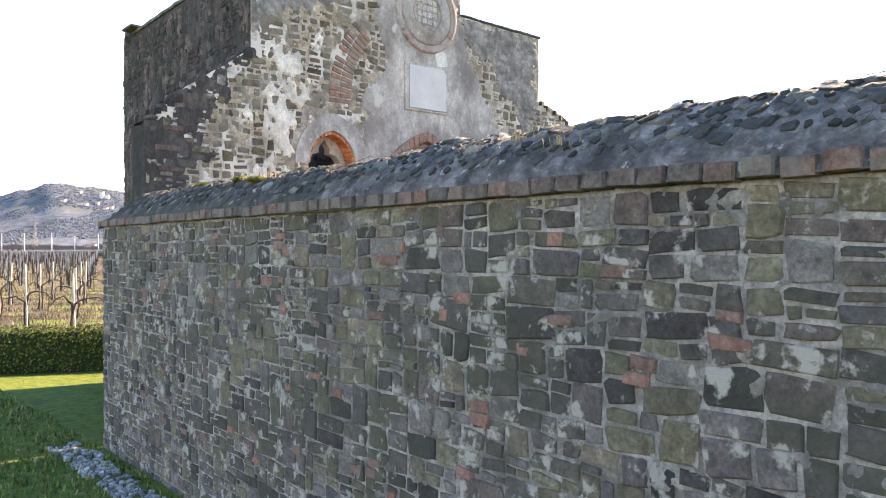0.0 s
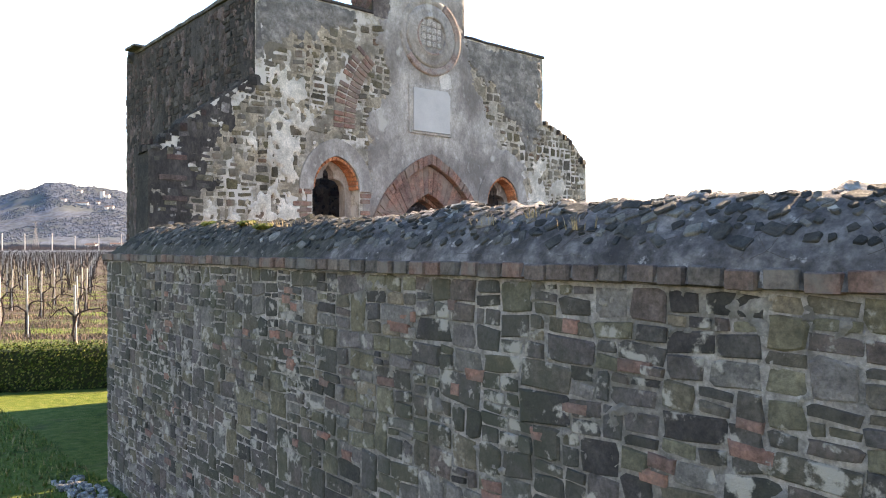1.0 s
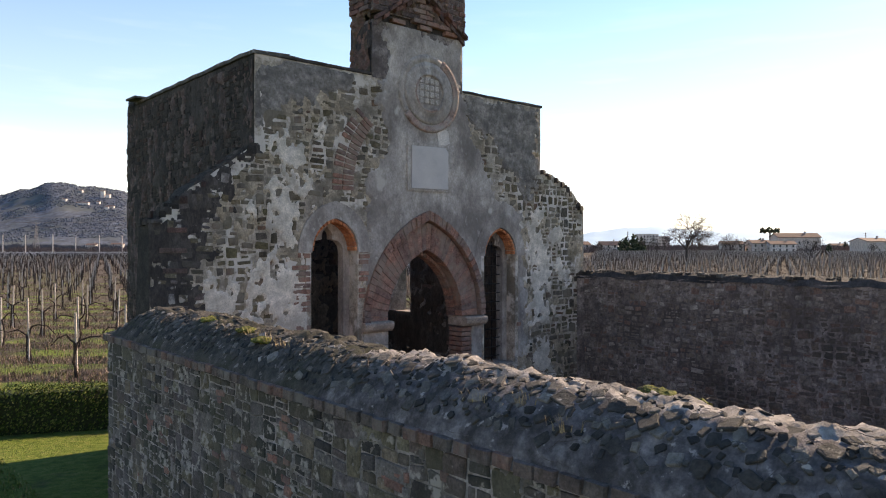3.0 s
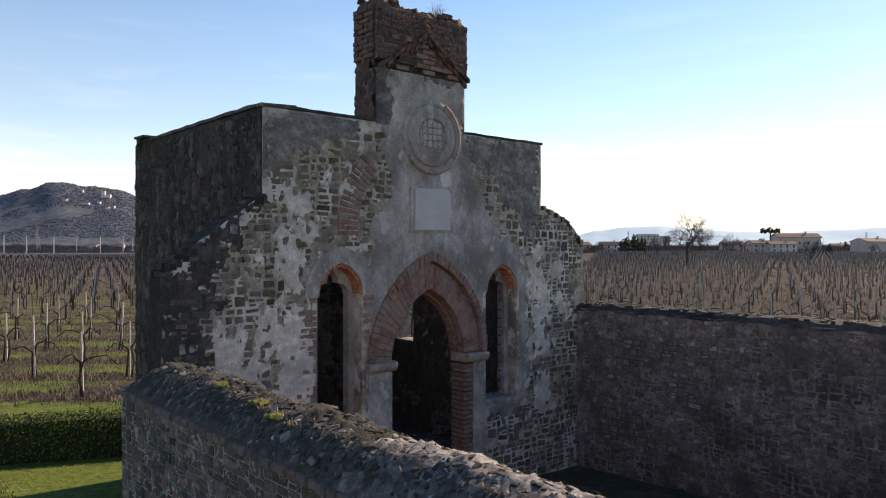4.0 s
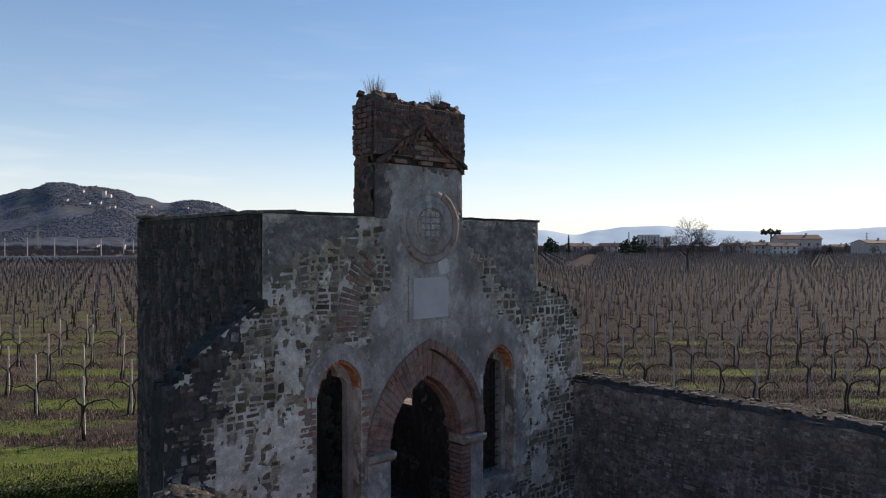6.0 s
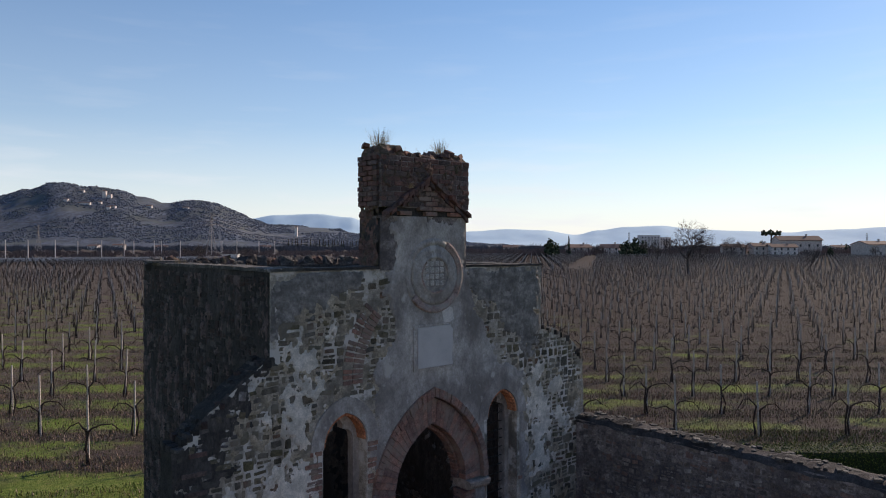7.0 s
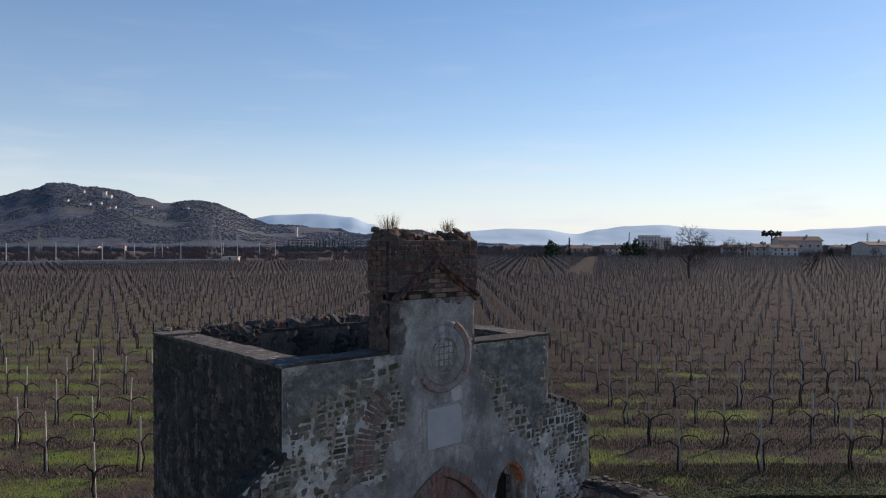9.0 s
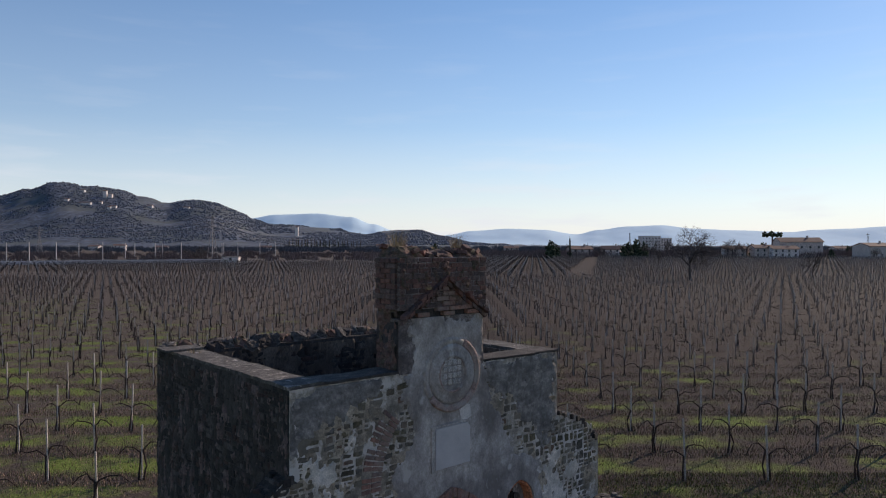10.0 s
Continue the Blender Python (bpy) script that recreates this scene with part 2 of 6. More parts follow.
def mesh_of(name, bm, material):
    me = bpy.data.meshes.new(name)
    bm.normal_update()
    bm.to_mesh(me)
    bm.free()
    for m in (material if isinstance(material, (list, tuple)) else (material,)):
        me.materials.append(m)
    return me


def part(name, bm, material, parent=None, label=""):
    ob = new(name, mesh_of(name, bm, material))
    ob.parent = parent
    return tagged(ob, label)


def piece(name, mesh, m, parent):
    ob = new(name, mesh)
    ob.parent = parent
    ob.matrix_basis = m
    return ob


def thing(name, label, category, group="", at=(0, 0, 0), kind=""):
    ob = new(name)
    ob.matrix_basis = Matrix.Translation(at)
    ob.empty_display_size = .2
    return tagged(ob, label, category, group, kind)


def box(bm, x0, x1, y0, y1, z0, z1, bevel=0.0):
    r = bmesh.ops.create_cube(bm, size=1, matrix=Matrix.LocRotScale(((x0 + x1) / 2, (y0 + y1) / 2, (z0 + z1) / 2), None, (abs(x1 - x0), abs(y1 - y0), abs(z1 - z0))))
    if bevel:
        es = list({e for v in r["verts"] for e in v.link_edges})
        bmesh.ops.bevel(bm, geom=es, offset=bevel, segments=1, affect="EDGES", clamp_overlap=True)
    return bm


def roughen(bm, amount, scale, lock=None):
    for v in bm.verts:
        if lock and lock(v.co):
            continue
        v.co += noise.noise_vector(v.co * scale) * amount
    return bm


def plate(outer, holes, y0, y1):
    """An upright slab in the x-z plane from y0 to y1 with openings through it."""
    bm = bmesh.new()
    loops = []
    for pts in [outer] + holes:
        vs = [bm.verts.new((x, y0, z)) for x, z in pts]
        es = [bm.edges.new((vs[i], vs[(i + 1) % len(vs)])) for i in range(len(vs))]
        loops.append((vs, es))
    bmesh.ops.triangle_fill(bm, use_beauty=True, use_dissolve=False, edges=[e for _, es in loops for e in es], normal=(0, -1, 0))
    front = list(bm.faces)
    back = {}
    for vs, _ in loops:
        for v in vs:
            back[v] = bm.verts.new((v.co.x, y1, v.co.z))
    for f in front:
        bm.faces.new([back[v] for v in reversed(f.verts)])
    for vs, _ in loops:
        for i in range(len(vs)):
            a, b = vs[i], vs[(i + 1) % len(vs)]
            bm.faces.new((a, b, back[b], back[a]))
    bmesh.ops.recalc_face_normals(bm, faces=bm.faces)
    return bm


def pointed(cx, half, z0, spring, apex, n=9):
    """Outline of a pointed opening, from its left foot over the apex to its right foot."""
    rise = apex - spring
    r = (half * half + rise * rise) / (2 * half)
    top = math.asin(min(1, rise / r))
    left = [(cx - half + r - r * math.cos(top * i / n), spring + r * math.sin(top * i / n)) for i in range(n + 1)]
    right = [(2 * cx - x, z) for x, z in reversed(left[:-1])]
    return [(cx - half, z0)] + left + right + [(cx + half, z0)]


def tube(bm, pts, radii, sides=6, caps=True):
    rings = []
    for i, p in enumerate(pts):
        d = (pts[min(i + 1, len(pts) - 1)] - pts[max(i - 1, 0)]).normalized()
        q = d.to_track_quat("Z", "Y")
        rings.append([bm.verts.new(p + q @ Vector((math.cos(2 * math.pi * k / sides), math.sin(2 * math.pi * k / sides), 0)) * radii[i]) for k in range(sides)])
    for a, b in zip(rings, rings[1:]):
        for k in range(sides):
            bm.faces.new((a[k], a[(k + 1) % sides], b[(k + 1) % sides], b[k]))
    if caps:
        bm.faces.new(list(reversed(rings[0])))
        bm.faces.new(rings[-1])
    return bm


# ---- ground ----
def build_ground():
    bm = bmesh.new()
    steps = [-4000, -2000, -900, -400, -200, -100, -60, -40] + [-30 + 1.0 * i for i in range(81)] + [60, 80, 110, 160, 260, 450, 900, 2000, 4200]
    grid = [[bm.verts.new((x, y, ground_z(x, y) + .03 * noise.noise(Vector((x * .7, y * .7, 3))) * (abs(x) < 60) * (abs(y) < 60))) for x in steps] for y in steps]
    for a, b in zip(grid, grid[1:]):
        for i in range(len(steps) - 1):
            bm.faces.new((a[i], a[i + 1], b[i + 1], b[i]))
    for f in bm.faces:
        f.smooth = True
    return tagged(part("ground", bm, m_ground), "green grass with brown strips between the vine rows", "ground", kind="structure")


build_ground()

# ---- the chapel ----
# walls: front y 0 to .45, side walls x 0 to .45 and 4.85 to 5.3, back y 4.38 to 4.83, all 5.57 high
TOP, FLOOR = 5.57, -.25
WIN_L, WIN_R, DOOR = (1.165, .365), (4.32, .365), (2.80, .68)
chapel = thing("chapel", "roofless ruined stone chapel with peeling plaster and a tower stub", "chapel")


def facade():
    rng = random.Random(5)
    left = [(-1.27, FLOOR), (-1.27, 2.4), (-1.25, 3.42), (-1.16, 3.50), (-1.05, 3.62), (-.92, 3.74), (-.8, 3.86), (-.66, 3.95), (-.51, 4.09), (-.35, 4.18), (-.2, 4.31), (-.02, 4.42), (0, 4.44)]
    right = [(5.3, 4.50), (5.42, 4.47), (5.6, 4.44), (5.78, 4.36), (5.95, 4.30), (6.1, 4.20), (6.22, 4.12), (6.3, 4.03), (6.38, 3.98), (6.43, 3.88), (6.49, 3.80), (6.5, 2.7), (6.52, 1.2), (6.53, FLOOR)]
    left = [(x + rng.uniform(-.02, .02) * (z > 3.4), z) for x, z in left]
    outer = left + [(0, TOP), (1.40, TOP), (3.5, TOP), (5.3, TOP - .01), (5.31, 5.0)] + right
    holes = [pointed(WIN_L[0], WIN_L[1], .7, 3.12, 3.56), pointed(WIN_R[0], WIN_R[1], 1.25, 3.05, 3.49)]
    door = pointed(2.785, 1.145, FLOOR, 2.08, 3.68, 12)
    # the doorway reaches the ground, so it is part of the outline
    outer = outer + list(reversed(door))
    bm = plate(outer, holes, 0, .45)
    bm.normal_update()
    # edge faces of both buttresses take the near-black second material
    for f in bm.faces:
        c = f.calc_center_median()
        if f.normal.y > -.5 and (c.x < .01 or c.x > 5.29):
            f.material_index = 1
    return part("front_wall", bm, [m_facade, m_blackmortar], chapel, "rubble front wall with remains of lime plaster")


front = facade()


def wall_box(name, x0, x1, y0, y1, z0, z1, material, label, n=10):
    bm = box(bmesh.new(), x0, x1, y0, y1, z0, z1)
    long_axis = 0 if abs(x1 - x0) > abs(y1 - y0) else 1
    es = [e for e in bm.edges if abs((e.verts[0].co - e.verts[1].co)[long_axis]) > .6]
    bmesh.ops.subdivide_edges(bm, edges=es, cuts=n, use_grid_fill=True)
    es = [e for e in bm.edges if abs((e.verts[0].co - e.verts[1].co)[2]) > 1.2]
    bmesh.ops.subdivide_edges(bm, edges=es, cuts=6, use_grid_fill=True)
    for v in bm.verts:
        if v.co.z > z1 - .01:
            v.co.z += .03 * noise.noise(v.co * 2.3)
        elif v.co.z > z0 + .01:
            v.co += Vector((noise.noise(v.co * 1.9), noise.noise(v.co * 1.9 + Vector((7, 0, 0))), 0)) * .015
    return part(name, bm, material, chapel, label)


# side and back walls get much darker mortar than the front wall
side_l = wall_box("side_wall", 0, .45, .452, 4.83, FLOOR, TOP, m_darkmortar, "dark rubble side wall")
back = wall_box("back_wall", .452, 4.848, 4.38, 4.83, FLOOR, TOP - .04, m_darkmortar, "weathered rubble back wall")


def side_wall_right():
    win = [(3.02, 1.85), (3.0, 2.2), (3.04, 2.45), (3.01, 2.75), (3.12, 3.0), (3.37, 3.12), (3.62, 3.0), (3.72, 2.75), (3.72, 1.85)]
    bm = plate([(.452, FLOOR), (.452, TOP), (4.83, TOP - .03), (4.83, FLOOR)], [win], 4.85, 5.3)
    for v in bm.verts:
        v.co = Vector((v.co.y, v.co.x, v.co.z))
    bmesh.ops.recalc_face_normals(bm, faces=bm.faces)
    return part("side_wall", bm, m_mortar, chapel, "rubble side wall with a broken window")


side_r = side_wall_right()
part("earth_floor", box(bmesh.new(), .45, 4.85, .45, 4.38, FLOOR - .2, .12), m_crust, chapel, "dark earth floor")


# ---- enclosure walls ----
WX0, WX1, WY0, WY1 = -1.80, -1.0, -15.0, -.34     # the near wall
wall_left = thing("wall_west", "rubble stone garden wall with a brick course and a mortared stone cap", "wall", kind="structure")
wall_right = thing("wall_east", "dark rubble stone garden wall with a rough cap", "wall", kind="structure")
wall_front = thing("wall_south", "plain rubble stone garden wall", "wall", kind="structure")


def cap_height(x):
    """Height of the rounded mortar cap over the coping, across the wall."""
    t = (x - (WX0 - .03)) / (WX1 - WX0 + .06)
    return 2.285 + .26 * (1 - abs(2 * t - 1) ** 2.2)


def cap_swell(x, y):
    """Larger unevenness of the mortar cap."""
    p = Vector((x, y, cap_height(x)))
    return .072 * (noise.noise(p * 5.0) * .6 + noise.noise(p * 1.3) * .5 + noise.noise(p * 13.0) * .3) * (.35 + .65 * smooth(-1.62, -1.4, x)) + .02 * noise.noise(p * .9)


def mound(x0, x1, y0, y1, h, n_across, step, amount):
    bm = bmesh.new()
    ny = int((y1 - y0) / step)
    rows = []
    for j in range(ny + 1):
        y = y0 + (y1 - y0) * j / ny
        end = smooth(0, .45, y1 - y)
        row = []
        for i in range(n_across + 1):
            x = x0 + (x1 - x0) * i / n_across
            z = h(x)
            z = 2.285 + (z - 2.285) * (.15 + .85 * end)
            p = Vector((x, y, z))
            d = noise.noise(p * 5.0) * .6 + noise.noise(p * 13.0) * .45 + noise.noise(p * 1.3) * .5
            edge = min(1, i / 2, (n_across - i) / 2)
            d += noise.noise(p * 27.0) * .35
            if i in (0, n_across):
                p.z -= .05
            row.append(bm.verts.new(p + Vector((0, 0, amount * d * edge * (.35 + .65 * smooth(-1.62, -1.4, x)) + .02 * noise.noise(p * .9)))))
        rows.append(row)
    for a, b in zip(rows, rows[1:]):
        for i in range(n_across):
            f = bm.faces.new((a[i], a[i + 1], b[i + 1], b[i]))
            c = f.calc_center_median()
            # 2 mossy far end, 1 crest with sunlight in its colour, 0 slope
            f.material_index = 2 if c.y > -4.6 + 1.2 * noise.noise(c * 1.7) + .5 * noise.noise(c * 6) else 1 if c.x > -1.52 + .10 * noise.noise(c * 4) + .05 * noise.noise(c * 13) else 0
    first = [bm.verts.new((v.co.x, v.co.y, 2.2)) for v in rows[-1]]
    for i in range(n_across):
        bm.faces.new((rows[-1][i], rows[-1][i + 1], first[i + 1], first[i]))
    bmesh.ops.recalc_face_normals(bm, faces=bm.faces)
    for f in bm.faces:
        f.smooth = True
    return bm


def near_wall():
    bm = box(bmesh.new(), WX0, WX1, WY0, WY1, -.7, 2.215)
    part("wall_core", bm, m_mortar, wall_left, "lime mortar wall core")
    part("cap", mound(WX0 - .042, WX1 + .042, WY0, WY1 + .03, cap_height, 32, .028, .072), [m_slope, m_sunlitmortar, m_capdark], wall_left, "rounded cap of mortar and stones with lichen")


near_wall()
part("wall_core", box(bmesh.new(), 6.30, 6.80, -15, -.002, -.8, 2.66), m_eastmortar, wall_right, "dark mortar wall core")
part("wall_core", box(bmesh.new(), WX1 + .002, 6.298, -15.4, -14.9, -.8, 2.3), m_darkmortar, wall_front, "dark mortar wall core")


# dark brown ground sheet laid over the grass between the garden walls
m_yard = surf("yard_earth", [(.045, .036, .03), (.075, .06, .05), (.11, .09, .075)], 4, .95, .9, 30, stain=(.05, .052, .025), stain_scale=1.1)
bm = bmesh.new()
grid = [[bm.verts.new((WX1 + .002 + i * 7.294 / 24, -14.9 + 14.89 * j / 48, ground_z(WX1 + i * .304, -14.9 + j * .31) + .07 + .03 * noise.noise(Vector((i * .9, j * .9, 0))))) for i in range(25)] for j in range(49)]
for a, b in zip(grid, grid[1:]):
    for i in range(24):
        bm.faces.new((a[i], a[i + 1], b[i + 1], b[i])).smooth = True
tagged(part("courtyard", bm, m_yard), "dark brown earth inside the walled yard", "ground", kind="structure")


# ---- chapel details ----
def prism(bm, quad, y0, y1, inset=.006):
    """A wedge-shaped brick: a quad in the x-z plane, drawn in by the joint, from y0 to y1, with eased front edges."""
    c = Vector((sum(p[0] for p in quad) / 4, sum(p[1] for p in quad) / 4))
    pts = [Vector(p) for p in quad]
    pts = [p + (c - p).normalized() * inset for p in pts]
    soft = [p + (c - p).normalized() * .007 for p in pts]
    back = [bm.verts.new((p.x, y1, p.y)) for p in pts]
    mid = [bm.verts.new((p.x, y0 + .008, p.y)) for p in pts]
    top = [bm.verts.new((p.x, y0, p.y)) for p in soft]
    for i in range(4):
        j = (i + 1) % 4
        bm.faces.new((back[i], back[j], mid[j], mid[i]))
        bm.faces.new((mid[i], mid[j], top[j], top[i]))
    bm.faces.new(top)
    bm.faces.new(list(reversed(back)))
    bmesh.ops.recalc_face_normals(bm, faces=bm.faces)
    return bm


def arch_side(cx, half, spring, apex, n, sign):
    pts = pointed(cx, half, spring, spring, apex, n)[1:n + 2]
    return pts if sign < 0 else [(2 * cx - x, z) for x, z in pts]


def voussoirs(owner, cx, h0, a0, h1, a1, spring, n, y0, y1, material, seed, name="brick", sides=(-1, 1), jitter=.012):
    rng = random.Random(seed)
    for s in sides:
        inner, outer = arch_side(cx, h0, spring, a0, n, s), arch_side(cx, h1, spring, a1, n, s)
        for i in range(n):
            bm = prism(bmesh.new(), [inner[i], inner[i + 1], outer[i + 1], outer[i]], y0 + rng.uniform(-jitter, jitter), y1)
            part(name, bm, material, owner)


def ring_arc(bm, cx, cz, profile, a0, a1, n=40):
    """A moulding swept round a circle: profile rows of (radius, y)."""
    rows = []
    for i in range(n + 1):
        a = radians(a0 + (a1 - a0) * i / n)
        rows.append([bm.verts.new((cx + r * math.cos(a), y, cz + r * math.sin(a))) for r, y in profile])
    for p, q in zip(rows, rows[1:]):
        for k in range(len(profile) - 1):
            bm.faces.new((p[k], p[k + 1], q[k + 1], q[k]))
    for r in (rows[0], rows[-1]):
        if abs(a1 - a0) < 359:
            bm.faces.new(r)
    bmesh.ops.recalc_face_normals(bm, faces=bm.faces)
    for f in bm.faces:
        f.smooth = True
    return bm


def outline_field(pts, u, v):
    """Distance inside (+) or outside (-) a closed outline, for arrays of points."""
    best, hit = np.full(u.shape, 1e9), np.zeros(u.shape, bool)
    for (a, b), (c, d) in zip(pts, pts[1:] + pts[:1]):
        l2 = max(1e-9, (c - a) ** 2 + (d - b) ** 2)
        t = np.clip(((u - a) * (c - a) + (v - b) * (d - b)) / l2, 0, 1)
        best = np.minimum(best, np.hypot(u - a - t * (c - a), v - b - t * (d - b)))
        if b != d:
            hit ^= ((b > v) != (d > v)) & (u < (c - a) * (v - b) / (d - b) + a)
    return np.where(hit, best, -best)


def grain_field(u, v, scale, seed, tall=1.0):
    return np.array([noise.noise((a, b, seed)) for a, b in zip((u * scale).ravel().tolist(), (v * scale * tall).ravel().tolist())]).reshape(u.shape)


def sheet(name, owner, origin, au, av, out, span, step, cover, material, label, lift=.02, sink=.012, bump=.004, seed=1.0, band=(-.05, .07), kind=""):
    """A skin of mortar or plaster on a wall: it stands proud where cover(u, v) > 0 and dips under the surface where it is not."""
    u0, u1, v0, v1 = span
    u, v = np.meshgrid(np.arange(u0, u1 + step, step), np.arange(v0, v1 + step, step))
    f = cover(u, v)
    t = np.clip((f - band[0]) / (band[1] - band[0]), 0, 1)
    h = -sink + (lift + sink) * t * t * (3 - 2 * t) + bump * grain_field(u, v, 9, seed) + bump * .6 * grain_field(u, v, 31, seed)
    live = f > band[0] - .02
    cell = live[:-1, :-1] | live[1:, :-1] | live[:-1, 1:] | live[1:, 1:]
    ids = np.arange(u.size).reshape(u.shape)
    quads = np.stack([ids[:-1, :-1], ids[:-1, 1:], ids[1:, 1:], ids[1:, :-1]], -1)[cell]
    keep, inv = np.unique(quads, return_inverse=True)
    pts = np.array(origin) + np.outer(u.ravel()[keep], au) + np.outer(v.ravel()[keep], av) + np.outer(h.ravel()[keep], out)
    quads = inv.reshape(-1, 4)
    if Vector(au).cross(Vector(av)).dot(Vector(out)) < 0:
        quads = quads[:, ::-1]
    me = bpy.data.meshes.new(name)
    me.from_pydata(pts.tolist(), [], quads.tolist())
    me.materials.append(material)
    me.polygons.foreach_set("use_smooth", [True] * len(me.polygons))
    ob = new(name, me)
    ob.parent = owner
    return tagged(ob, label, kind=kind)


# the doorway: a rolled outer order, wide inner voussoirs, imposts and jambs
doorway = new("doorway")
doorway.parent = chapel
voussoirs(doorway, 2.785, 1.06, 3.56, 1.175, 3.72, 2.10, 22, -.055, .12, m_brick, 1)
voussoirs(doorway, 2.785, .71, 3.13, 1.055, 3.555, 2.10, 17, .02, .30, m_brick, 2, jitter=.006)
voussoirs(doorway, 2.785, .66, 3.05, .708, 3.125, 2.10, 20, .17, .33, m_brick, 3, jitter=.004)


def impost(x0, x1, z):
    bm = bmesh.new()
    prof = [(-.02, -.075), (-.05, -.07), (-.085, -.03), (-.10, .015), (-.10, .05), (-.075, .065), (-.03, .07), (.34, .07), (.34, -.075)]
    rows = [[bm.verts.new((x, y, z + dz)) for y, dz in prof] for x in (x0, x1)]
    for k in range(len(prof)):
        j = (k + 1) % len(prof)
        bm.faces.new((rows[0][k], rows[0][j], rows[1][j], rows[1][k]))
    bm.faces.new(list(reversed(rows[0])))
    bm.faces.new(rows[1])
    bmesh.ops.recalc_face_normals(bm, faces=bm.faces)
    return part("impost", bm, m_sandstone, doorway, "moulded sandstone impost")


m_sandstone = surf("pale_sandstone", [(.25, .20, .165), (.32, .265, .22), (.36, .31, .265)], 4, .9, .4, 50, stain=(.20, .17, .15), stain_scale=3)
impost(1.60, 2.09, 2.055)
impost(3.50, 3.95, 2.02)
part("jamb", box(bmesh.new(), 1.63, 2.075, .012, .33, FLOOR, 1.978, .012), m_plaster, doorway, "plastered door jamb")
part("jamb", box(bmesh.new(), 3.70, 3.932, .012, .33, FLOOR, 1.943, .012), m_plaster, doorway, "plastered door jamb")
for i in range(29):
    b = box(bmesh.new(), 3.485 + .01 * (i % 2), 3.695, .01 + .012 * (i % 3 == 0), .32, FLOOR + .075 * i + .005, FLOOR + .075 * i + .068, .006)
    part("brick", b, m_brick, doorway)


def window(owner_name, cx, half, z0, spring, apex, seed, label):
    w = new(owner_name)
    w.parent = chapel
    tagged(w, label)
    band = pointed(cx, half + .20, spring - .02, spring, apex + .23)
    hole = pointed(cx, half - .002, spring - .02, spring, apex)
    part("plaster_band", plate(band + list(reversed(hole)), [], -.028, .03), m_plaster, w, "pale plaster band round the arch")
    voussoirs(w, cx, half - .045, apex - .055, half - .004, apex - .004, spring, 9, -.004, .19, m_orange, seed, jitter=.003)
    # the inner slab with a lancet and a small lobe at its head
    h = half - .10
    lobe = [(cx + .085 * math.cos(a), spring + .20 + .10 * math.sin(a)) for a in [math.pi * (1.12 - 1.24 * k / 10) for k in range(11)]]
    lobe[5] = (cx, spring + .345)
    shoulder = [(cx - h, z0), (cx - h, spring - .02), (cx - h * .93, spring + .07), (cx - h * .7, spring + .135), (cx - .10, spring + .155)]
    lancet = shoulder + lobe + [(2 * cx - x, z) for x, z in reversed(shoulder)]
    out = pointed(cx, half - .002, z0, spring, apex - .004)
    part("tracery", plate(out + list(reversed(lancet)), [], .20, .34), m_plaster, w, "plaster lancet head")
    part("sill", box(bmesh.new(), cx - half, cx + half, .02, .44, z0 - .06, z0 + .02, .015), m_sandstone, w, "worn stone sill")
    return w


window("window", WIN_L[0], WIN_L[1], .7, 3.12, 3.56, 11, "lancet window with an orange brick arch")
win_right = window("window", WIN_R[0], WIN_R[1], 1.25, 3.05, 3.49, 12, "lancet window with iron bars")
for i in range(13):
    z = 1.36 + .15 * i
    part("bar", tube(bmesh.new(), [Vector((WIN_R[0] - .27, .27, z)), Vector((WIN_R[0] + .27, .27, z))], [.009, .009], 6), m_iron, win_right, "rusty iron bar")
for dx in (-.09, .09):
    part("bar", tube(bmesh.new(), [Vector((WIN_R[0] + dx, .28, 1.25)), Vector((WIN_R[0] + dx, .28, 3.28))], [.010, .010], 6), m_iron, win_right, "rusty iron bar")

# the roundel
m_rosebrick = surf("worn_rose_brick", [(.22, .155, .135), (.28, .20, .175), (.33, .26, .235)], 7, .9, .6, 50, stain=(.30, .28, .255), stain_scale=4)
m_palestone = surf("pale_tile", [(.33, .315, .295), (.41, .395, .37)], 8, .9, .5, 50)
roundel = new("roundel")
roundel.parent = chapel
tagged(roundel, "blind round window with a brick moulding")
OC, OZ = 2.79, 5.455
part("brick_moulding", ring_arc(bmesh.new(), OC, OZ, [(.584, .0), (.580, -.03), (.562, -.042), (.53, -.036), (.515, -.026), (.490, -.032), (.472, -.022), (.466, .0)], -142, 62), m_rosebrick, roundel, "red brick moulding")
part("worn_moulding", ring_arc(bmesh.new(), OC, OZ, [(.578, -.0), (.560, -.025), (.519, -.03), (.484, -.02), (.466, .0)], 64, 216), m_plaster, roundel, "worn plaster moulding")
part("inner_ring", ring_arc(bmesh.new(), OC, OZ, [(.460, .0), (.454, -.03), (.389, -.022), (.313, -.03), (.295, -.045), (.266, -.04), (.260, .0)], 0, 360, 48), m_plaster, roundel, "grey plaster ring")
part("red_ring", ring_arc(bmesh.new(), OC, OZ, [(.289, -.03), (.283, -.048), (.254, -.046), (.248, -.03)], 130, 300), m_rosebrick, roundel, "red brick inner ring")
for i in range(4):
    for j in range(4):
        x, z = OC + (i - 1.5) * .10, OZ + .03 + (j - 1.5) * .10
        if math.hypot(x - OC, z - OZ) < .235:
            part("tile", box(bmesh.new(), x - .043, x + .043, -.03, .01, z - .043, z + .043, .012), m_palestone, roundel)
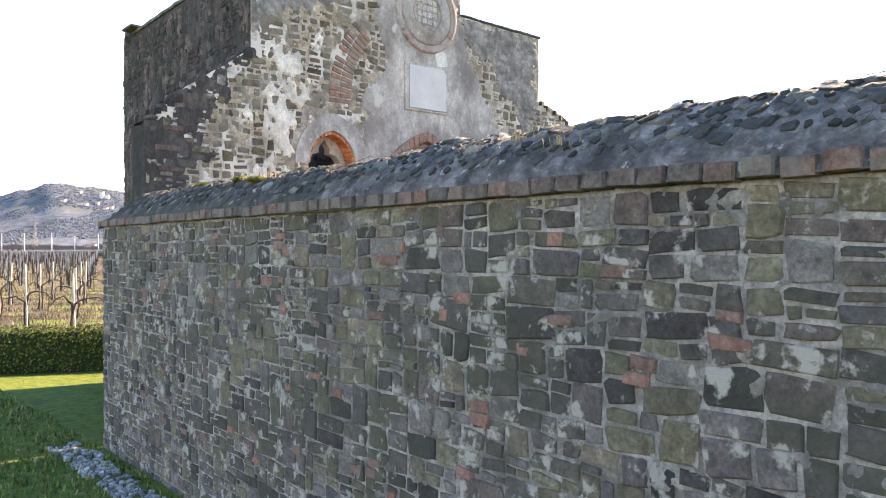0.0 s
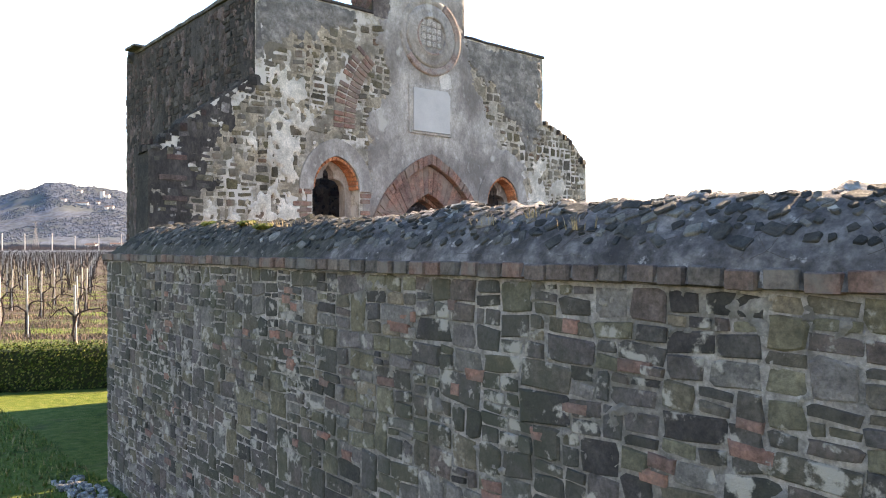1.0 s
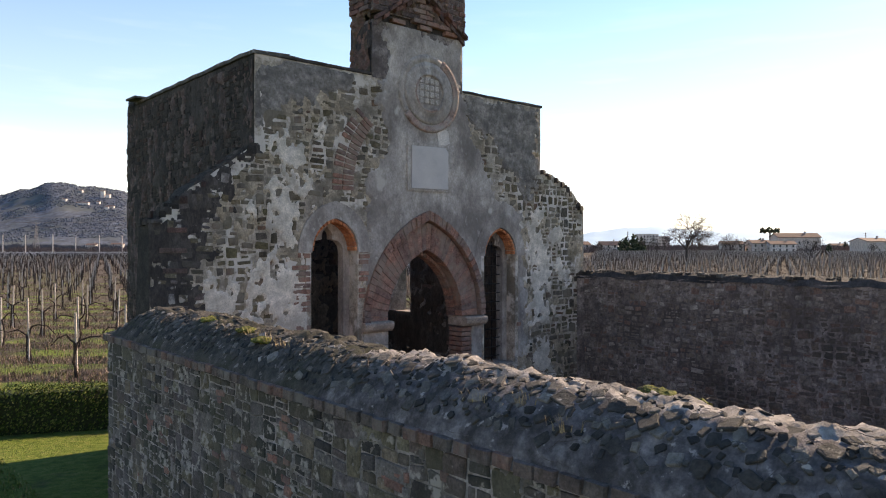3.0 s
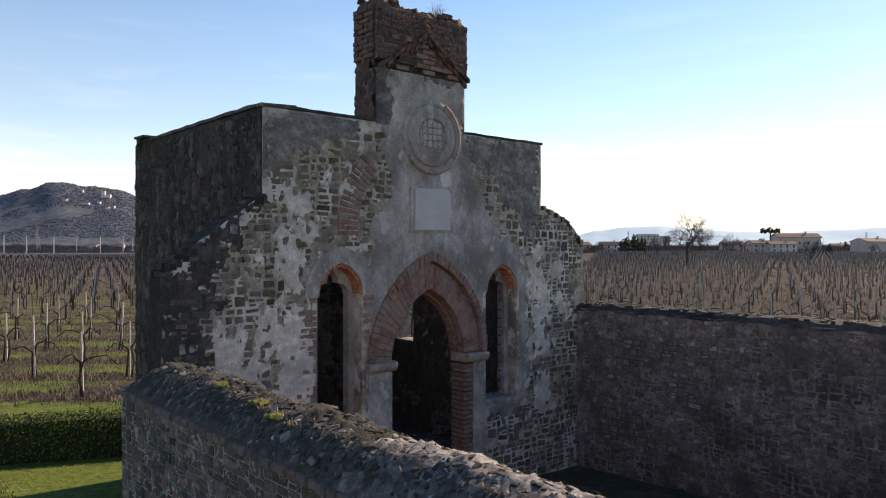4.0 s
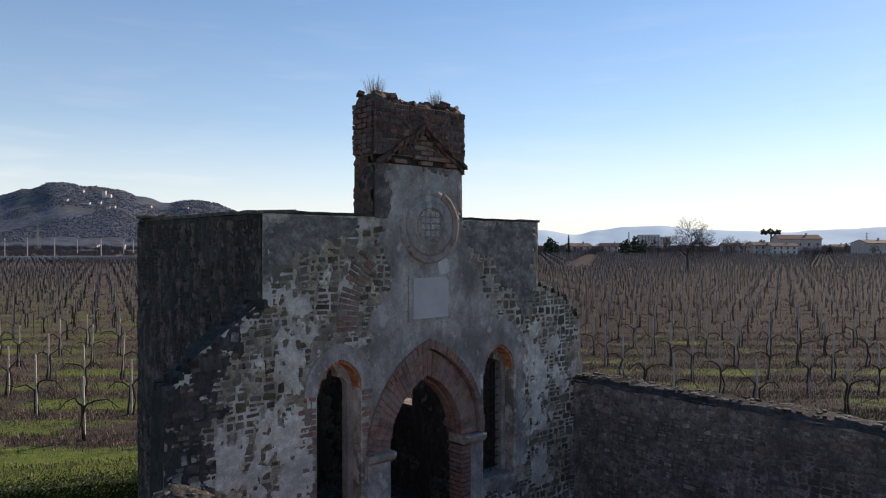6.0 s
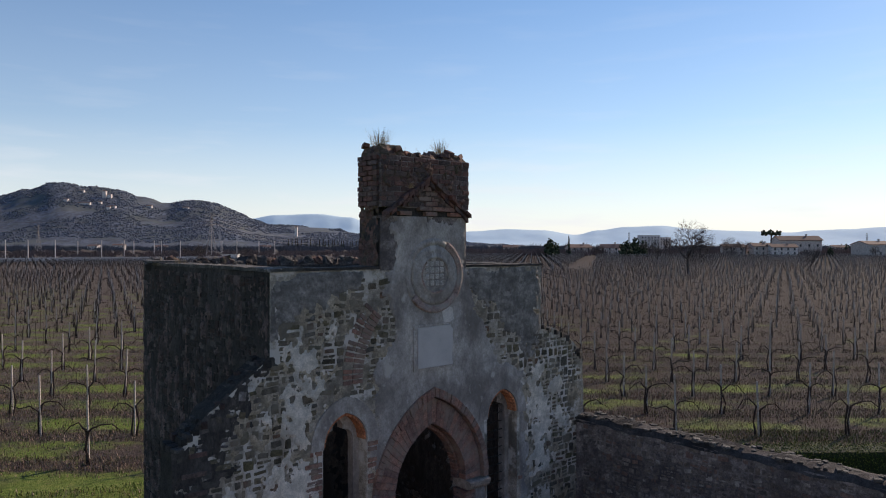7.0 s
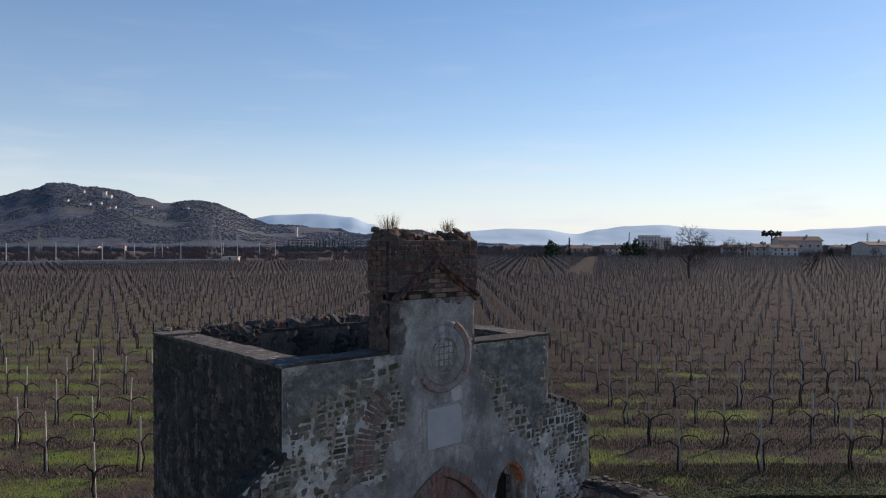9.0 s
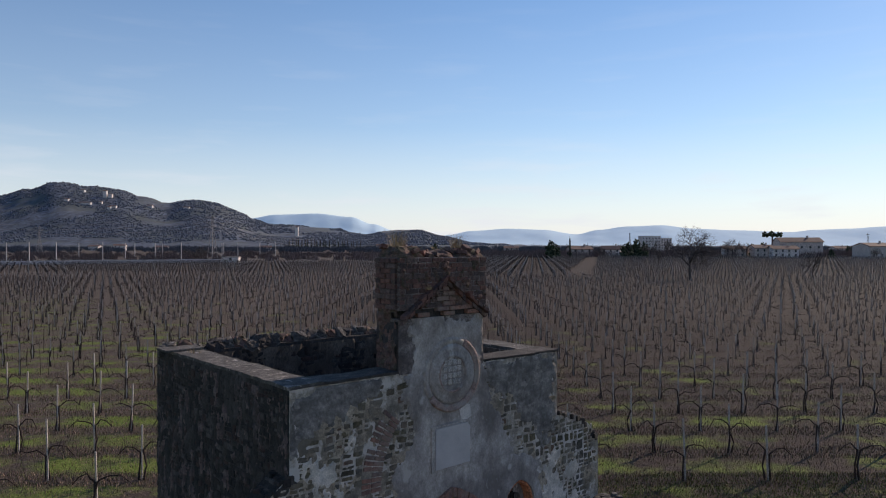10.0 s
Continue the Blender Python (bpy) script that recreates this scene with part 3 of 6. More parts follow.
part("infill", plate([(OC + .265 * math.cos(-2 * math.pi * k / 32), OZ + .265 * math.sin(-2 * math.pi * k / 32)) for k in range(32)], [], -.014, .01), m_plaster, roundel)

# the marble tablet
tablet = new("tablet")
tablet.parent = chapel
tagged(tablet, "blank white marble tablet in a plaster rim")
part("slab", plate([(2.445, 4.035), (2.445, 4.655), (3.085, 4.672), (3.15, 4.60), (3.14, 4.13), (3.15, 4.04)], [], -.042, .01), m_marble, tablet, "white marble slab")
part("rim", plate([(2.375, 4.0), (2.37, 4.70), (3.12, 4.71), (3.19, 4.62), (3.185, 4.0)], [[(2.44, 4.03), (2.44, 4.66), (3.087, 4.677), (3.155, 4.60), (3.155, 4.03)]], -.03, .01), m_plaster, tablet, "plaster rim")

# plaster remains on the front
PLASTER = [(1.62, 1.1), (1.57, 2.0), (1.70, 2.6), (1.58, 3.0), (1.78, 3.3), (1.70, 3.62), (1.64, 3.9), (1.72, 4.15), (1.83, 4.3), (1.98, 4.52), (2.10, 4.75), (2.02, 5.0), (1.92, 5.15), (1.90, 5.35), (1.93, 5.6), (2.0, 5.9), (1.96, 6.15), (2.02, 6.36),
           (3.47, 6.36), (3.47, 5.56), (3.50, 5.2), (3.66, 4.97), (3.72, 4.7), (3.94, 4.52), (4.02, 4.25), (4.2, 4.1), (4.36, 3.95), (4.62, 3.9), (4.86, 3.78), (4.93, 3.3), (4.86, 2.9), (4.95, 2.4), (4.93, 1.7), (4.86, 1.3), (4.80, 1.06), (4.5, .98), (4.2, 1.02), (3.94, 1.05)]
DOOR_IN = pointed(2.785, 1.15, -1, 2.08, 3.69, 12)
GAPS = [DOOR_IN, pointed(WIN_L[0], WIN_L[1] + .06, .6, 3.12, 3.63), pointed(WIN_R[0], WIN_R[1] + .06, 1.2, 3.05, 3.56)]

WALL_EDGE = [(-1.25, -.2), (-1.23, 3.40), (-.98, 3.66), (-.5, 4.06), (0, 4.38), (0, 5.56), (1.785, 5.56), (1.785, 6.37), (3.475, 6.37), (3.475, 5.56), (5.29, 5.55), (5.28, 4.46), (5.7, 4.36), (6.1, 4.16), (6.36, 3.92), (6.46, 3.7), (6.48, -.2)]


def off_gaps(f, u, v, margin=.004):
    f = np.where(outline_field(WALL_EDGE, u, v) < margin, -9, f)
    for g in GAPS:
        f = np.where(outline_field(g, u, v) > -.005, -9, f)
    return f


def ragged_edge(pts, a, seed, margin=.004):
    def cover(u, v):
        f = outline_field(pts, u, v) + a * (.16 * grain_field(u, v, 2.6, seed) + .11 * grain_field(u, v, 7, seed) + .07 * grain_field(u, v, 19, seed))
        return off_gaps(f, u, v, margin)
    return cover


sheet("plaster", chapel, (0, 0, 0), X, Z, -Y, (1.3, 5.1, .9, 6.36), .02, ragged_edge(PLASTER, 1.0, 3.3), m_plaster, "smooth grey plaster", lift=.019)
m_oldplaster = surf("old_grey_plaster", [(.13, .122, .114), (.21, .20, .187), (.32, .306, .285)], 3.5, .95, .9, 30, stain=(.10, .094, .088), stain_scale=2.0, grain=.4, spots=(.30, .285, .262), spot_scale=5, spot_edge=.58)
CORNER = [(.004, 4.62), (.004, 5.55), (1.42, 5.55), (1.52, 5.46), (1.44, 5.36), (1.30, 5.33), (1.27, 5.22), (1.12, 5.20), (1.08, 5.11), (.98, 5.13), (.86, 5.03), (.72, 5.08), (.66, 4.98), (.52, 5.02), (.46, 4.92), (.36, 4.94), (.30, 4.82), (.2, 4.84), (.17, 4.7), (.1, 4.66)]
SHOULDER = [(3.56, 4.75), (3.52, 5.55), (5.285, 5.54), (5.29, 4.6), (5.1, 4.3), (5.0, 4.0), (4.75, 4.05), (4.62, 4.4), (4.45, 4.5), (4.3, 4.85), (4.0, 4.9), (3.8, 5.05)]
sheet("plaster", chapel, (0, 0, 0), X, Z, -Y, (.0, 1.9, 4.3, 5.56), .02, ragged_edge(CORNER, 1.0, 5.1), m_oldplaster, "grey old plaster", lift=.018)
sheet("plaster", chapel, (0, 0, 0), X, Z, -Y, (3.4, 5.29, 3.7, 5.55), .02, ragged_edge(SHOULDER, 1.5, 8.2), m_oldplaster, "dark grey old plaster", lift=.018)
# outline of the darker area on the left buttress face
DARK_ZONE = [(-1.285, .3), (-1.285, 3.44), (-1.16, 3.53), (-1.05, 3.65), (-.92, 3.77), (-.8, 3.89), (-.66, 3.98), (-.51, 4.12), (-.35, 4.21), (-.2, 4.34), (-.03, 4.45), (-.06, 4.3), (-.16, 4.15), (-.3, 4.02), (-.33, 3.84), (-.48, 3.74), (-.44, 3.5), (-.62, 3.3), (-.55, 3.05), (-.72, 2.8), (-.66, 2.5), (-.8, 2.2), (-.7, 1.8), (-.85, 1.4), (-.8, .9), (-.9, .3)]
PATCHES = [(.30, 3.55, .30, .34, 1), (.55, 4.45, .26, .18, 2), (.62, 4.1, .20, .24, 3), (.15, 2.75, .34, .26, 4), (-.45, 2.35, .42, .22, 5), (.45, 2.15, .22, .40, 6), (-.1, 1.75, .5, .22, 7), (.5, 1.3, .2, .4, 8),
           (-.7, 2.85, .22, .14, 9), (.2, 3.1, .15, .2, 10), (5.18, 3.55, .20, .24, 11), (5.30, 3.0, .24, .42, 12), (5.75, 2.6, .26, .30, 13), (5.35, 2.1, .34, .22, 14), (5.7, 3.4, .16, .26, 15), (5.2, 1.3, .3, .35, 16), (.95, 4.62, .14, .16, 17)]
roundel.location.y = tablet.location.y = -.012
part("plaster_patch", plate([(2.98, 4.72), (2.95, 4.88), (3.05, 4.97), (3.17, 4.93), (3.2, 4.75), (3.1, 4.70)], [], -.026, .004), m_white, chapel, "white plaster repair")


# the stub of the bell tower
tower = new("bell_tower")
tower.parent = chapel
tagged(tower, "ruined brick bell tower stub with grass on top")
part("shaft", roughen(box(bmesh.new(), 1.78, 3.48, -.004, .50, TOP - .02, 6.36), .006, 3), m_eastmortar, tower, "plastered tower shaft")
# thin slab of darker mortar on the shaft's west side only
part("side_face", roughen(box(bmesh.new(), 1.768, 1.79, .02, .53, TOP - .02, 6.32), .012, 5), m_darkmortar, tower, "dark mortar side")
part("neck", box(bmesh.new(), 1.87, 3.46, .02, .48, 6.355, 6.50), m_darkmortar, tower, "recessed neck")
part("head_core", box(bmesh.new(), 1.775, 3.515, -.022, .525, 6.49, 7.26), m_eastmortar, tower, "brick tower head core")


def ragged(x0, x1, y0, y1, z0, z1, seed):
    bm = box(bmesh.new(), x0, x1, y0, y1, z0, z1)
    bmesh.ops.subdivide_edges(bm, edges=list(bm.edges), cuts=3, use_grid_fill=True)
    cx, cy = (x0 + x1) / 2, (y0 + y1) / 2
    for v in bm.verts:
        t = (v.co.z - z0) / (z1 - z0)
        v.co.x += (cx - v.co.x) * .28 * t * t
        v.co.y += (cy - v.co.y) * .25 * t * t
        v.co += noise.noise_vector(v.co * 7 + Vector((seed, 0, 0))) * .05 + noise.noise_vector(v.co * 19) * .03
    return bm


m_towertop = surf("broken_brick", [(.10, .062, .053), (.155, .095, .08), (.13, .095, .08)], 9, .95, 1.0, 28, stain=(.075, .07, .045), stain_scale=5)
part("rubble_top", ragged(1.78, 2.22, .0, .51, 7.22, 7.42, 1), m_towertop, tower, "broken brick top")
part("rubble_top", ragged(2.34, 2.86, .0, .5, 7.22, 7.33, 2), m_towertop, tower, "broken brick top with moss")
part("rubble_top", ragged(2.98, 3.49, .0, .5, 7.22, 7.37, 3), m_towertop, tower, "broken brick top")

# raking brick cornice
rng_c = random.Random(19)
for s in (-1, 1):
    for i in range(8):
        u0, u1 = i / 8, (i + 1) / 8
        for row in range(2):
            p = lambda u, o: (2.645 + s * .845 * u, 6.99 - .56 * u + o)
            o0, o1 = -.075 - .075 * row + rng_c.uniform(-.014, .014), -.005 - .075 * row + rng_c.uniform(-.014, .014)
            if rng_c.random() < .12:
                continue
            part("brick", prism(bmesh.new(), [p(u0, o0), p(u1, o0), p(u1, o1), p(u0, o1)], -.12 + .04 * row + rng_c.uniform(-.025, .025), 0, .006), m_darkbrick, tower)

# wall tops
cap_l = new("wall_top")
cap_l.parent = chapel
bm = box(bmesh.new(), -.03, .48, -.02, 4.3, TOP + .002, TOP + .05)
bmesh.ops.subdivide_edges(bm, edges=[e for e in bm.edges if e.calc_length() > 2], cuts=24)
part("mortar_capping", roughen(bm, .02, 4), m_crust, cap_l, "grey mortar capping")
bm = box(bmesh.new(), .48, 1.76, -.02, .47, TOP + .002, TOP + .04)
bmesh.ops.subdivide_edges(bm, edges=[e for e in bm.edges if e.calc_length() > 1], cuts=10)
part("mortar_capping", roughen(bm, .015, 4), m_darkmortar, cap_l, "dark mortar capping")
bm = box(bmesh.new(), 3.50, 5.32, -.02, .47, TOP - .008, TOP + .03)
bmesh.ops.subdivide_edges(bm, edges=[e for e in bm.edges if e.calc_length() > 1], cuts=10)
part("mortar_capping", roughen(bm, .015, 4), m_darkmortar, cap_l, "dark mortar capping")
bm = box(bmesh.new(), 4.83, 5.32, .47, 4.85, TOP - .03, TOP + .02)
bmesh.ops.subdivide_edges(bm, edges=[e for e in bm.edges if e.calc_length() > 2], cuts=18)
part("mortar_capping", roughen(bm, .02, 4), m_crust, cap_l, "grey mortar capping")
# broken masonry along the back wall's top
for i in range(19):
    rng = random.Random(100 + i)
    x, w, h = .14 + i * .252 + rng.uniform(-.05, .05), rng.uniform(.11, .17), rng.uniform(.07, .17)
    bm = ragged(-w, w, -rng.uniform(.14, .24), rng.uniform(.12, .22), -.06, h, i * 1.7)
    roughen(bm, .035, 12)
    t = part("rubble_block", bm, (m_crust, m_towertop, m_crust, m_darkmortar)[i % 4], cap_l, "broken mortared masonry")
    t.matrix_basis = pose(x, 4.60 + rng.uniform(-.05, .05), TOP - .03, rng.uniform(-8, 8), rng.uniform(-12, 12), rng.uniform(-25, 25))
part("slab", roughen(box(bmesh.new(), -.16, .5, 3.95, 4.4, TOP + .05, TOP + .085), .008, 5), m_crust, cap_l, "loose overhanging stone slab")


def tuft(name, at, n, height, spread, seed, label):
    rng = random.Random(seed)
    bm = bmesh.new()
    for i in range(n):
        a, r = rng.uniform(0, 6.28), spread * rng.random() ** .7
        p = Vector((r * math.cos(a), r * math.sin(a), 0))
        lean = Vector((math.cos(a), math.sin(a), 0)) * rng.uniform(.1, .6) * height
        h = height * rng.uniform(.4, 1)
        w = Vector((-math.sin(a), math.cos(a), 0)) * rng.uniform(.0014, .003)
        m1, tip = p + lean * .35 + Vector((0, 0, h * .6)), p + lean + Vector((0, 0, h))
        v = [bm.verts.new(q) for q in (p - w, p + w, m1 + w * .7, m1 - w * .7, tip)]
        bm.faces.new(v[:4])
        bm.faces.new((v[3], v[2], v[4]))
    ob = tagged(part(name, bm, m_dry), label, "grass", "grass tufts on the walls")
    ob.location = at
    return ob


tuft("grass_tuft", (1.98, .3, 7.42), 150, .30, .16, 1, "dry grass tuft growing on the tower top")
tuft("grass_tuft", (2.4, .35, 7.30), 60, .16, .12, 2, "thin dry grass growing on the tower top")
tuft("grass_tuft", (3.15, .28, 7.40), 110, .26, .12, 3, "dry grass tuft growing on the tower top")
tuft("grass_tuft", (2.9, .4, 7.32), 60, .16, .14, 4, "thin dry grass growing on the tower top")
tuft("grass_tuft", (2.25, -.10, 6.78), 40, .10, .06, 5, "small dry weed on the brick cornice")
tuft("grass_tuft", (.2, 3.6, TOP + .04), 50, .12, .12, 6, "sparse dry grass on the chapel wall top")


# ---- masonry pieces ----
def stone_mesh(seed, material, n=9, name="stone", square=(.22, .55)):
    """A worn stone filling a unit square, lying from depth -1 to 1."""
    rng = random.Random(seed)
    bm = bmesh.new()
    ang = sorted([math.pi * (.25 + .5 * i) + rng.uniform(-.16, .16) for i in range(4)] + [2 * math.pi * (i + rng.uniform(.1, .9)) / (n - 4) for i in range(n - 4)])
    power = rng.uniform(*square)

    def ring(s, d):
        vs = []
        for a in ang:
            c, q = math.cos(a), math.sin(a)
            x = .5 * math.copysign(abs(c) ** power, c) * s
            y = .5 * math.copysign(abs(q) ** power, q) * s
            k = 1 + .22 * noise.noise(Vector((c * 2, q * 2, seed * 2.3)))
            vs.append(bm.verts.new((x * k, y * k, d + .12 * noise.noise(Vector((c * 3, q * 3, seed + d))) * (d > 0))))
        return vs
    r = [ring(1, -1), ring(1, .3), ring(.88, rng.uniform(.7, .9))]
    for a, b in zip(r, r[1:]):
        for i in range(n):
            bm.faces.new((a[i], a[(i + 1) % n], b[(i + 1) % n], b[i]))
    top = bm.verts.new((rng.uniform(-.2, .2), rng.uniform(-.2, .2), .9 + .12 * rng.uniform(-1, 1)))
    for i in range(n):
        bm.faces.new((r[2][i], r[2][(i + 1) % n], top))
    for f in bm.faces:
        f.smooth = False
    return mesh_of(name, bm, material)


def inside(pts, x, z):
    hit = False
    for (x0, z0), (x1, z1) in zip(pts, pts[1:] + pts[:1]):
        if (z0 > z) != (z1 > z) and x < (x1 - x0) * (z - z0) / (z1 - z0) + x0:
            hit = not hit
    return hit


def courses(u0, u1, v0, v1, seed, hs=(.09, .20), ws=(.12, .42), gap=.022):
    """Rubble in rough courses: centre, width and height of each stone."""
    rng = random.Random(seed)
    v = v0
    while v < v1 - .04:
        h = min(rng.uniform(*hs), v1 - v)
        u = u0 - rng.uniform(0, .2)
        while u < u1:
            w = rng.uniform(*ws) * (1.0 if h > .12 else .8)
            if rng.random() < .22 and h > .13:
                k = rng.uniform(.4, .6)
                yield u + w / 2, v + h * k / 2, w - gap, h * k - gap
                yield u + w / 2 + rng.uniform(-.02, .02), v + h * (1 + k) / 2, w - gap, h * (1 - k) - gap
            else:
                yield u + w / 2, v + h / 2 + rng.uniform(-.012, .012), w - gap * rng.uniform(.7, 1.6), h - gap * rng.uniform(.7, 1.5)
            u += w
        v += h


def rubble(u0, u1, v0, v1, seed, area, gap=.010):
    """Random rubble, in bands split again and again: centre, width and height of each stone."""
    rng = random.Random(seed)

    def split(a, b, c, d):
        w, h = b - a, d - c
        if w * h < area * rng.uniform(.25, 2.5) or min(w, h) < .075:
            if w > 3.4 * h:
                k = a + w * rng.uniform(.35, .65)
                yield from split(a, k, c, d)
                yield from split(k, b, c, d)
                return
            yield (a + b) / 2, (c + d) / 2, w - gap * rng.uniform(.4, 1.9), h - gap * rng.uniform(.4, 1.9)
        elif w > h * rng.uniform(1.2, 2.6):
            k = a + w * rng.uniform(.32, .68)
            yield from split(a, k, c, d)
            yield from split(k, b, c, d)
        else:
            k = c + h * rng.uniform(.34, .66)
            yield from split(a, b, c, k)
            yield from split(a, b, k, d)
    v = v0
    while v < v1 - .05:
        t = min(v1, v + rng.uniform(.22, .46))
        if v1 - t < .12:
            t = v1
        u = u0
        while u < u1 - .05:
            s = min(u1, u + rng.uniform(.5, 1.1))
            yield from split(u, s, v, t)
            u = s
        v = t


def joined_stones(name, owner, protos, mats, material, label):
    """The rest of a wall's stones, joined into one mesh."""
    vs, fs = [], []
    for k, m in enumerate(mats):
        me = protos[k % len(protos)]
        base = len(vs)
        vs += [(m @ v.co)[:] for v in me.vertices]
        fs += [tuple(base + i for i in p.vertices) for p in me.polygons]
    me = bpy.data.meshes.new(name)
    me.from_pydata(vs, [], fs)
    me.materials.append(material)
    ob = new(name, me)
    ob.parent = owner
    return tagged(ob, label, kind="stuff")


def frame_m(origin, u, v, out, w, h, d, spin=0.0):
    m = Matrix((u, v, out)).transposed().to_4x4()
    m.translation = origin
    return m @ pose(0, 0, 0, 0, 0, spin) @ Matrix.Diagonal((w, h, d, 1))


rng = random.Random(42)
proto = [stone_mesh(i, m_stone) for i in range(24)]
FRONTSTONES = [(.10, .082, .05), (.135, .11, .068), (.07, .058, .04), (.155, .125, .08), (.12, .096, .068), (.085, .075, .062), (.145, .09, .062), (.20, .17, .13), (.105, .092, .052), (.08, .064, .046)]
m_frontstone = surf("front_stone", FRONTSTONES, 9, .9, .6, 60, "object", stain=(.20, .18, .15), stain_scale=2.2)
m_frontstone_rest = surf("front_stone_rest", FRONTSTONES, 9, .9, .6, 60, "island", stain=(.20, .18, .15), stain_scale=2.2)
proto_front = [stone_mesh(i, m_frontstone) for i in range(24)]
proto_dark = [stone_mesh(i, m_darkstone) for i in range(24)]
proto_east = [stone_mesh(i, m_eaststone) for i in range(24)]

# the near wall's outer face
singles, rest = [], []
for u, v, w, h in rubble(-WY1 - .02, 14.9, -.15, 2.205, 7, .0175):
    y = -u
    if y + w / 2 > WY1 - .005:
        w = 2 * max(.03, (WY1 - .005 - y))
        if w < .07:
            continue
    m = frame_m(Vector((WX0 + .0, y, v)), -Y, Z, -X, w * 1.05, h * 1.06, rng.uniform(.005, .018), rng.uniform(-6, 6))
    (singles if -7.75 < y < -4.15 and v > .55 else rest).append(m)
for k, m in enumerate(singles[:330]):
    piece("stone", proto[k % 24], m, wall_left)
joined_stones("stonework", wall_left, proto, rest + singles[330:], m_stone_rest, "rubble stones of grey and ochre sandstone")
# its end
joined_stones("end_stonework", wall_left, proto, [frame_m(Vector((WX0 + u, WY1, v)), -X, Z, Y, w, h, .03) for u, v, w, h in courses(.2, .75, -.1, 2.2, 8) if u - w / 2 > .01 and u + w / 2 < .79], m_stone_rest, "rubble stones")

# small broken bricks let into it
m_chip = surf("broken_brick_chip", [(.25, .125, .10), (.20, .11, .092), (.28, .15, .12), (.17, .105, .092)], 9, .9, .6, 55, "object", stain=(.16, .12, .11), stain_scale=5)
chip = [stone_mesh(170 + i, m_chip, 8, "brick", (.18, .3)) for i in range(5)]
for i in range(64):
    y, z = -rng.uniform(1.2, 8.2), rng.uniform(.5, 2.12)
    for k in range(rng.choice((1, 1, 1, 1, 2))):
        piece("brick", chip[(i + k) % 5], frame_m(Vector((WX0, y + rng.uniform(-.03, .03), z + k * .058)), -Y, Z, -X, rng.uniform(.06, .17), rng.uniform(.04, .062), .0165, rng.uniform(-4, 4)), wall_left)

# its brick course: headers laid across, jutting a little
bm = box(bmesh.new(), -.5, .5, -.5, .5, -.5, .5, .06)
header = mesh_of("brick", bm, m_coping)
y = WY1 + .03
while y > -14.9:
    w = rng.uniform(.112, .138)
    piece("brick", header, Matrix.Translation((WX0 + .075 + rng.uniform(-.012, .006), y - w / 2, 2.25 + rng.uniform(-.004, .004))) @ pose(0, 0, 0, rng.uniform(-2, 2), rng.uniform(-2, 2), rng.uniform(-3, 3)) @ Matrix.Diagonal((.25, w - .012, .066, 1)), wall_left)
    y -= w
part("course_bed", box(bmesh.new(), WX0 + .02, WX1 - .02, WY0, WY1 + .02, 2.216, 2.284), m_mortar, wall_left, "mortar bed of the brick course")

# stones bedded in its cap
# paler copy of the cap stones, the crest's sunlight put into the colour
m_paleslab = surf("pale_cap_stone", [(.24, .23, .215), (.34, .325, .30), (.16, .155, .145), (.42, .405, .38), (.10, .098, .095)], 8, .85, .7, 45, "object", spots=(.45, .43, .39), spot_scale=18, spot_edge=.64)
slabs = [stone_mesh(80 + i, m_slab, 8, "cap_stone", (.4, 1.0)) for i in range(16)]
pale_slabs = [stone_mesh(120 + i, m_paleslab, 8, "cap_stone", (.4, 1.0)) for i in range(8)]
caps = []
for i in range(12000):
    y = WY1 - .05 - 8.2 * rng.random()
    x = rng.uniform(WX0 + .03, WX1 - .03)
    s = rng.choice((.03, .04, .05, .065, .085)) if x < -1.45 else rng.choice((.03, .045, .07, .11))
    if x > -1.45 and rng.random() < .5:
        continue
    if any((x - a) ** 2 + (y - b) ** 2 < (.46 * (s + c)) ** 2 for a, b, c in caps):
        continue
    caps.append((x, y, s))
near_caps, far_caps = [], []
for x, y, s in caps:
    slope = (cap_height(x + .03) - cap_height(x - .03)) / .06
    nrm = Vector((-slope, 0, 1)).normalized()
    nrm = (nrm + Vector((rng.uniform(-.22, .22), rng.uniform(-.22, .22), 0))).normalized()
    u = nrm.cross(X).normalized()
    w = nrm.cross(u)
    end = smooth(0, .45, WY1 - y)
    z = 2.285 + (cap_height(x) - 2.285) * (.15 + .85 * end)
    z += cap_swell(x, y)
    m = frame_m(Vector((x, y, z + (.001 if x < -1.5 else -.006))), u, w, nrm, s * rng.uniform(.9, 1.6), s * rng.uniform(.7, 1.2), rng.uniform(.005, .011), rng.uniform(0, 360))
    (near_caps if y > -8.2 else far_caps).append(m)
for k, m in enumerate(near_caps[:300]):
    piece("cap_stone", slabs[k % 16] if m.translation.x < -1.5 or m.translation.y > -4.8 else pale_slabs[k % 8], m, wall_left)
m_slab_rest = surf("coping_stone_rest", [(.034, .033, .032), (.056, .053, .049), (.03, .029, .028), (.08, .076, .069), (.046, .043, .039), (.14, .134, .12)], 8, .85, .7, 45, "island")
joined_stones("cap_rubble", wall_left, slabs, near_caps[300:] + far_caps, m_slab_rest, "flat stones bedded in the cap")

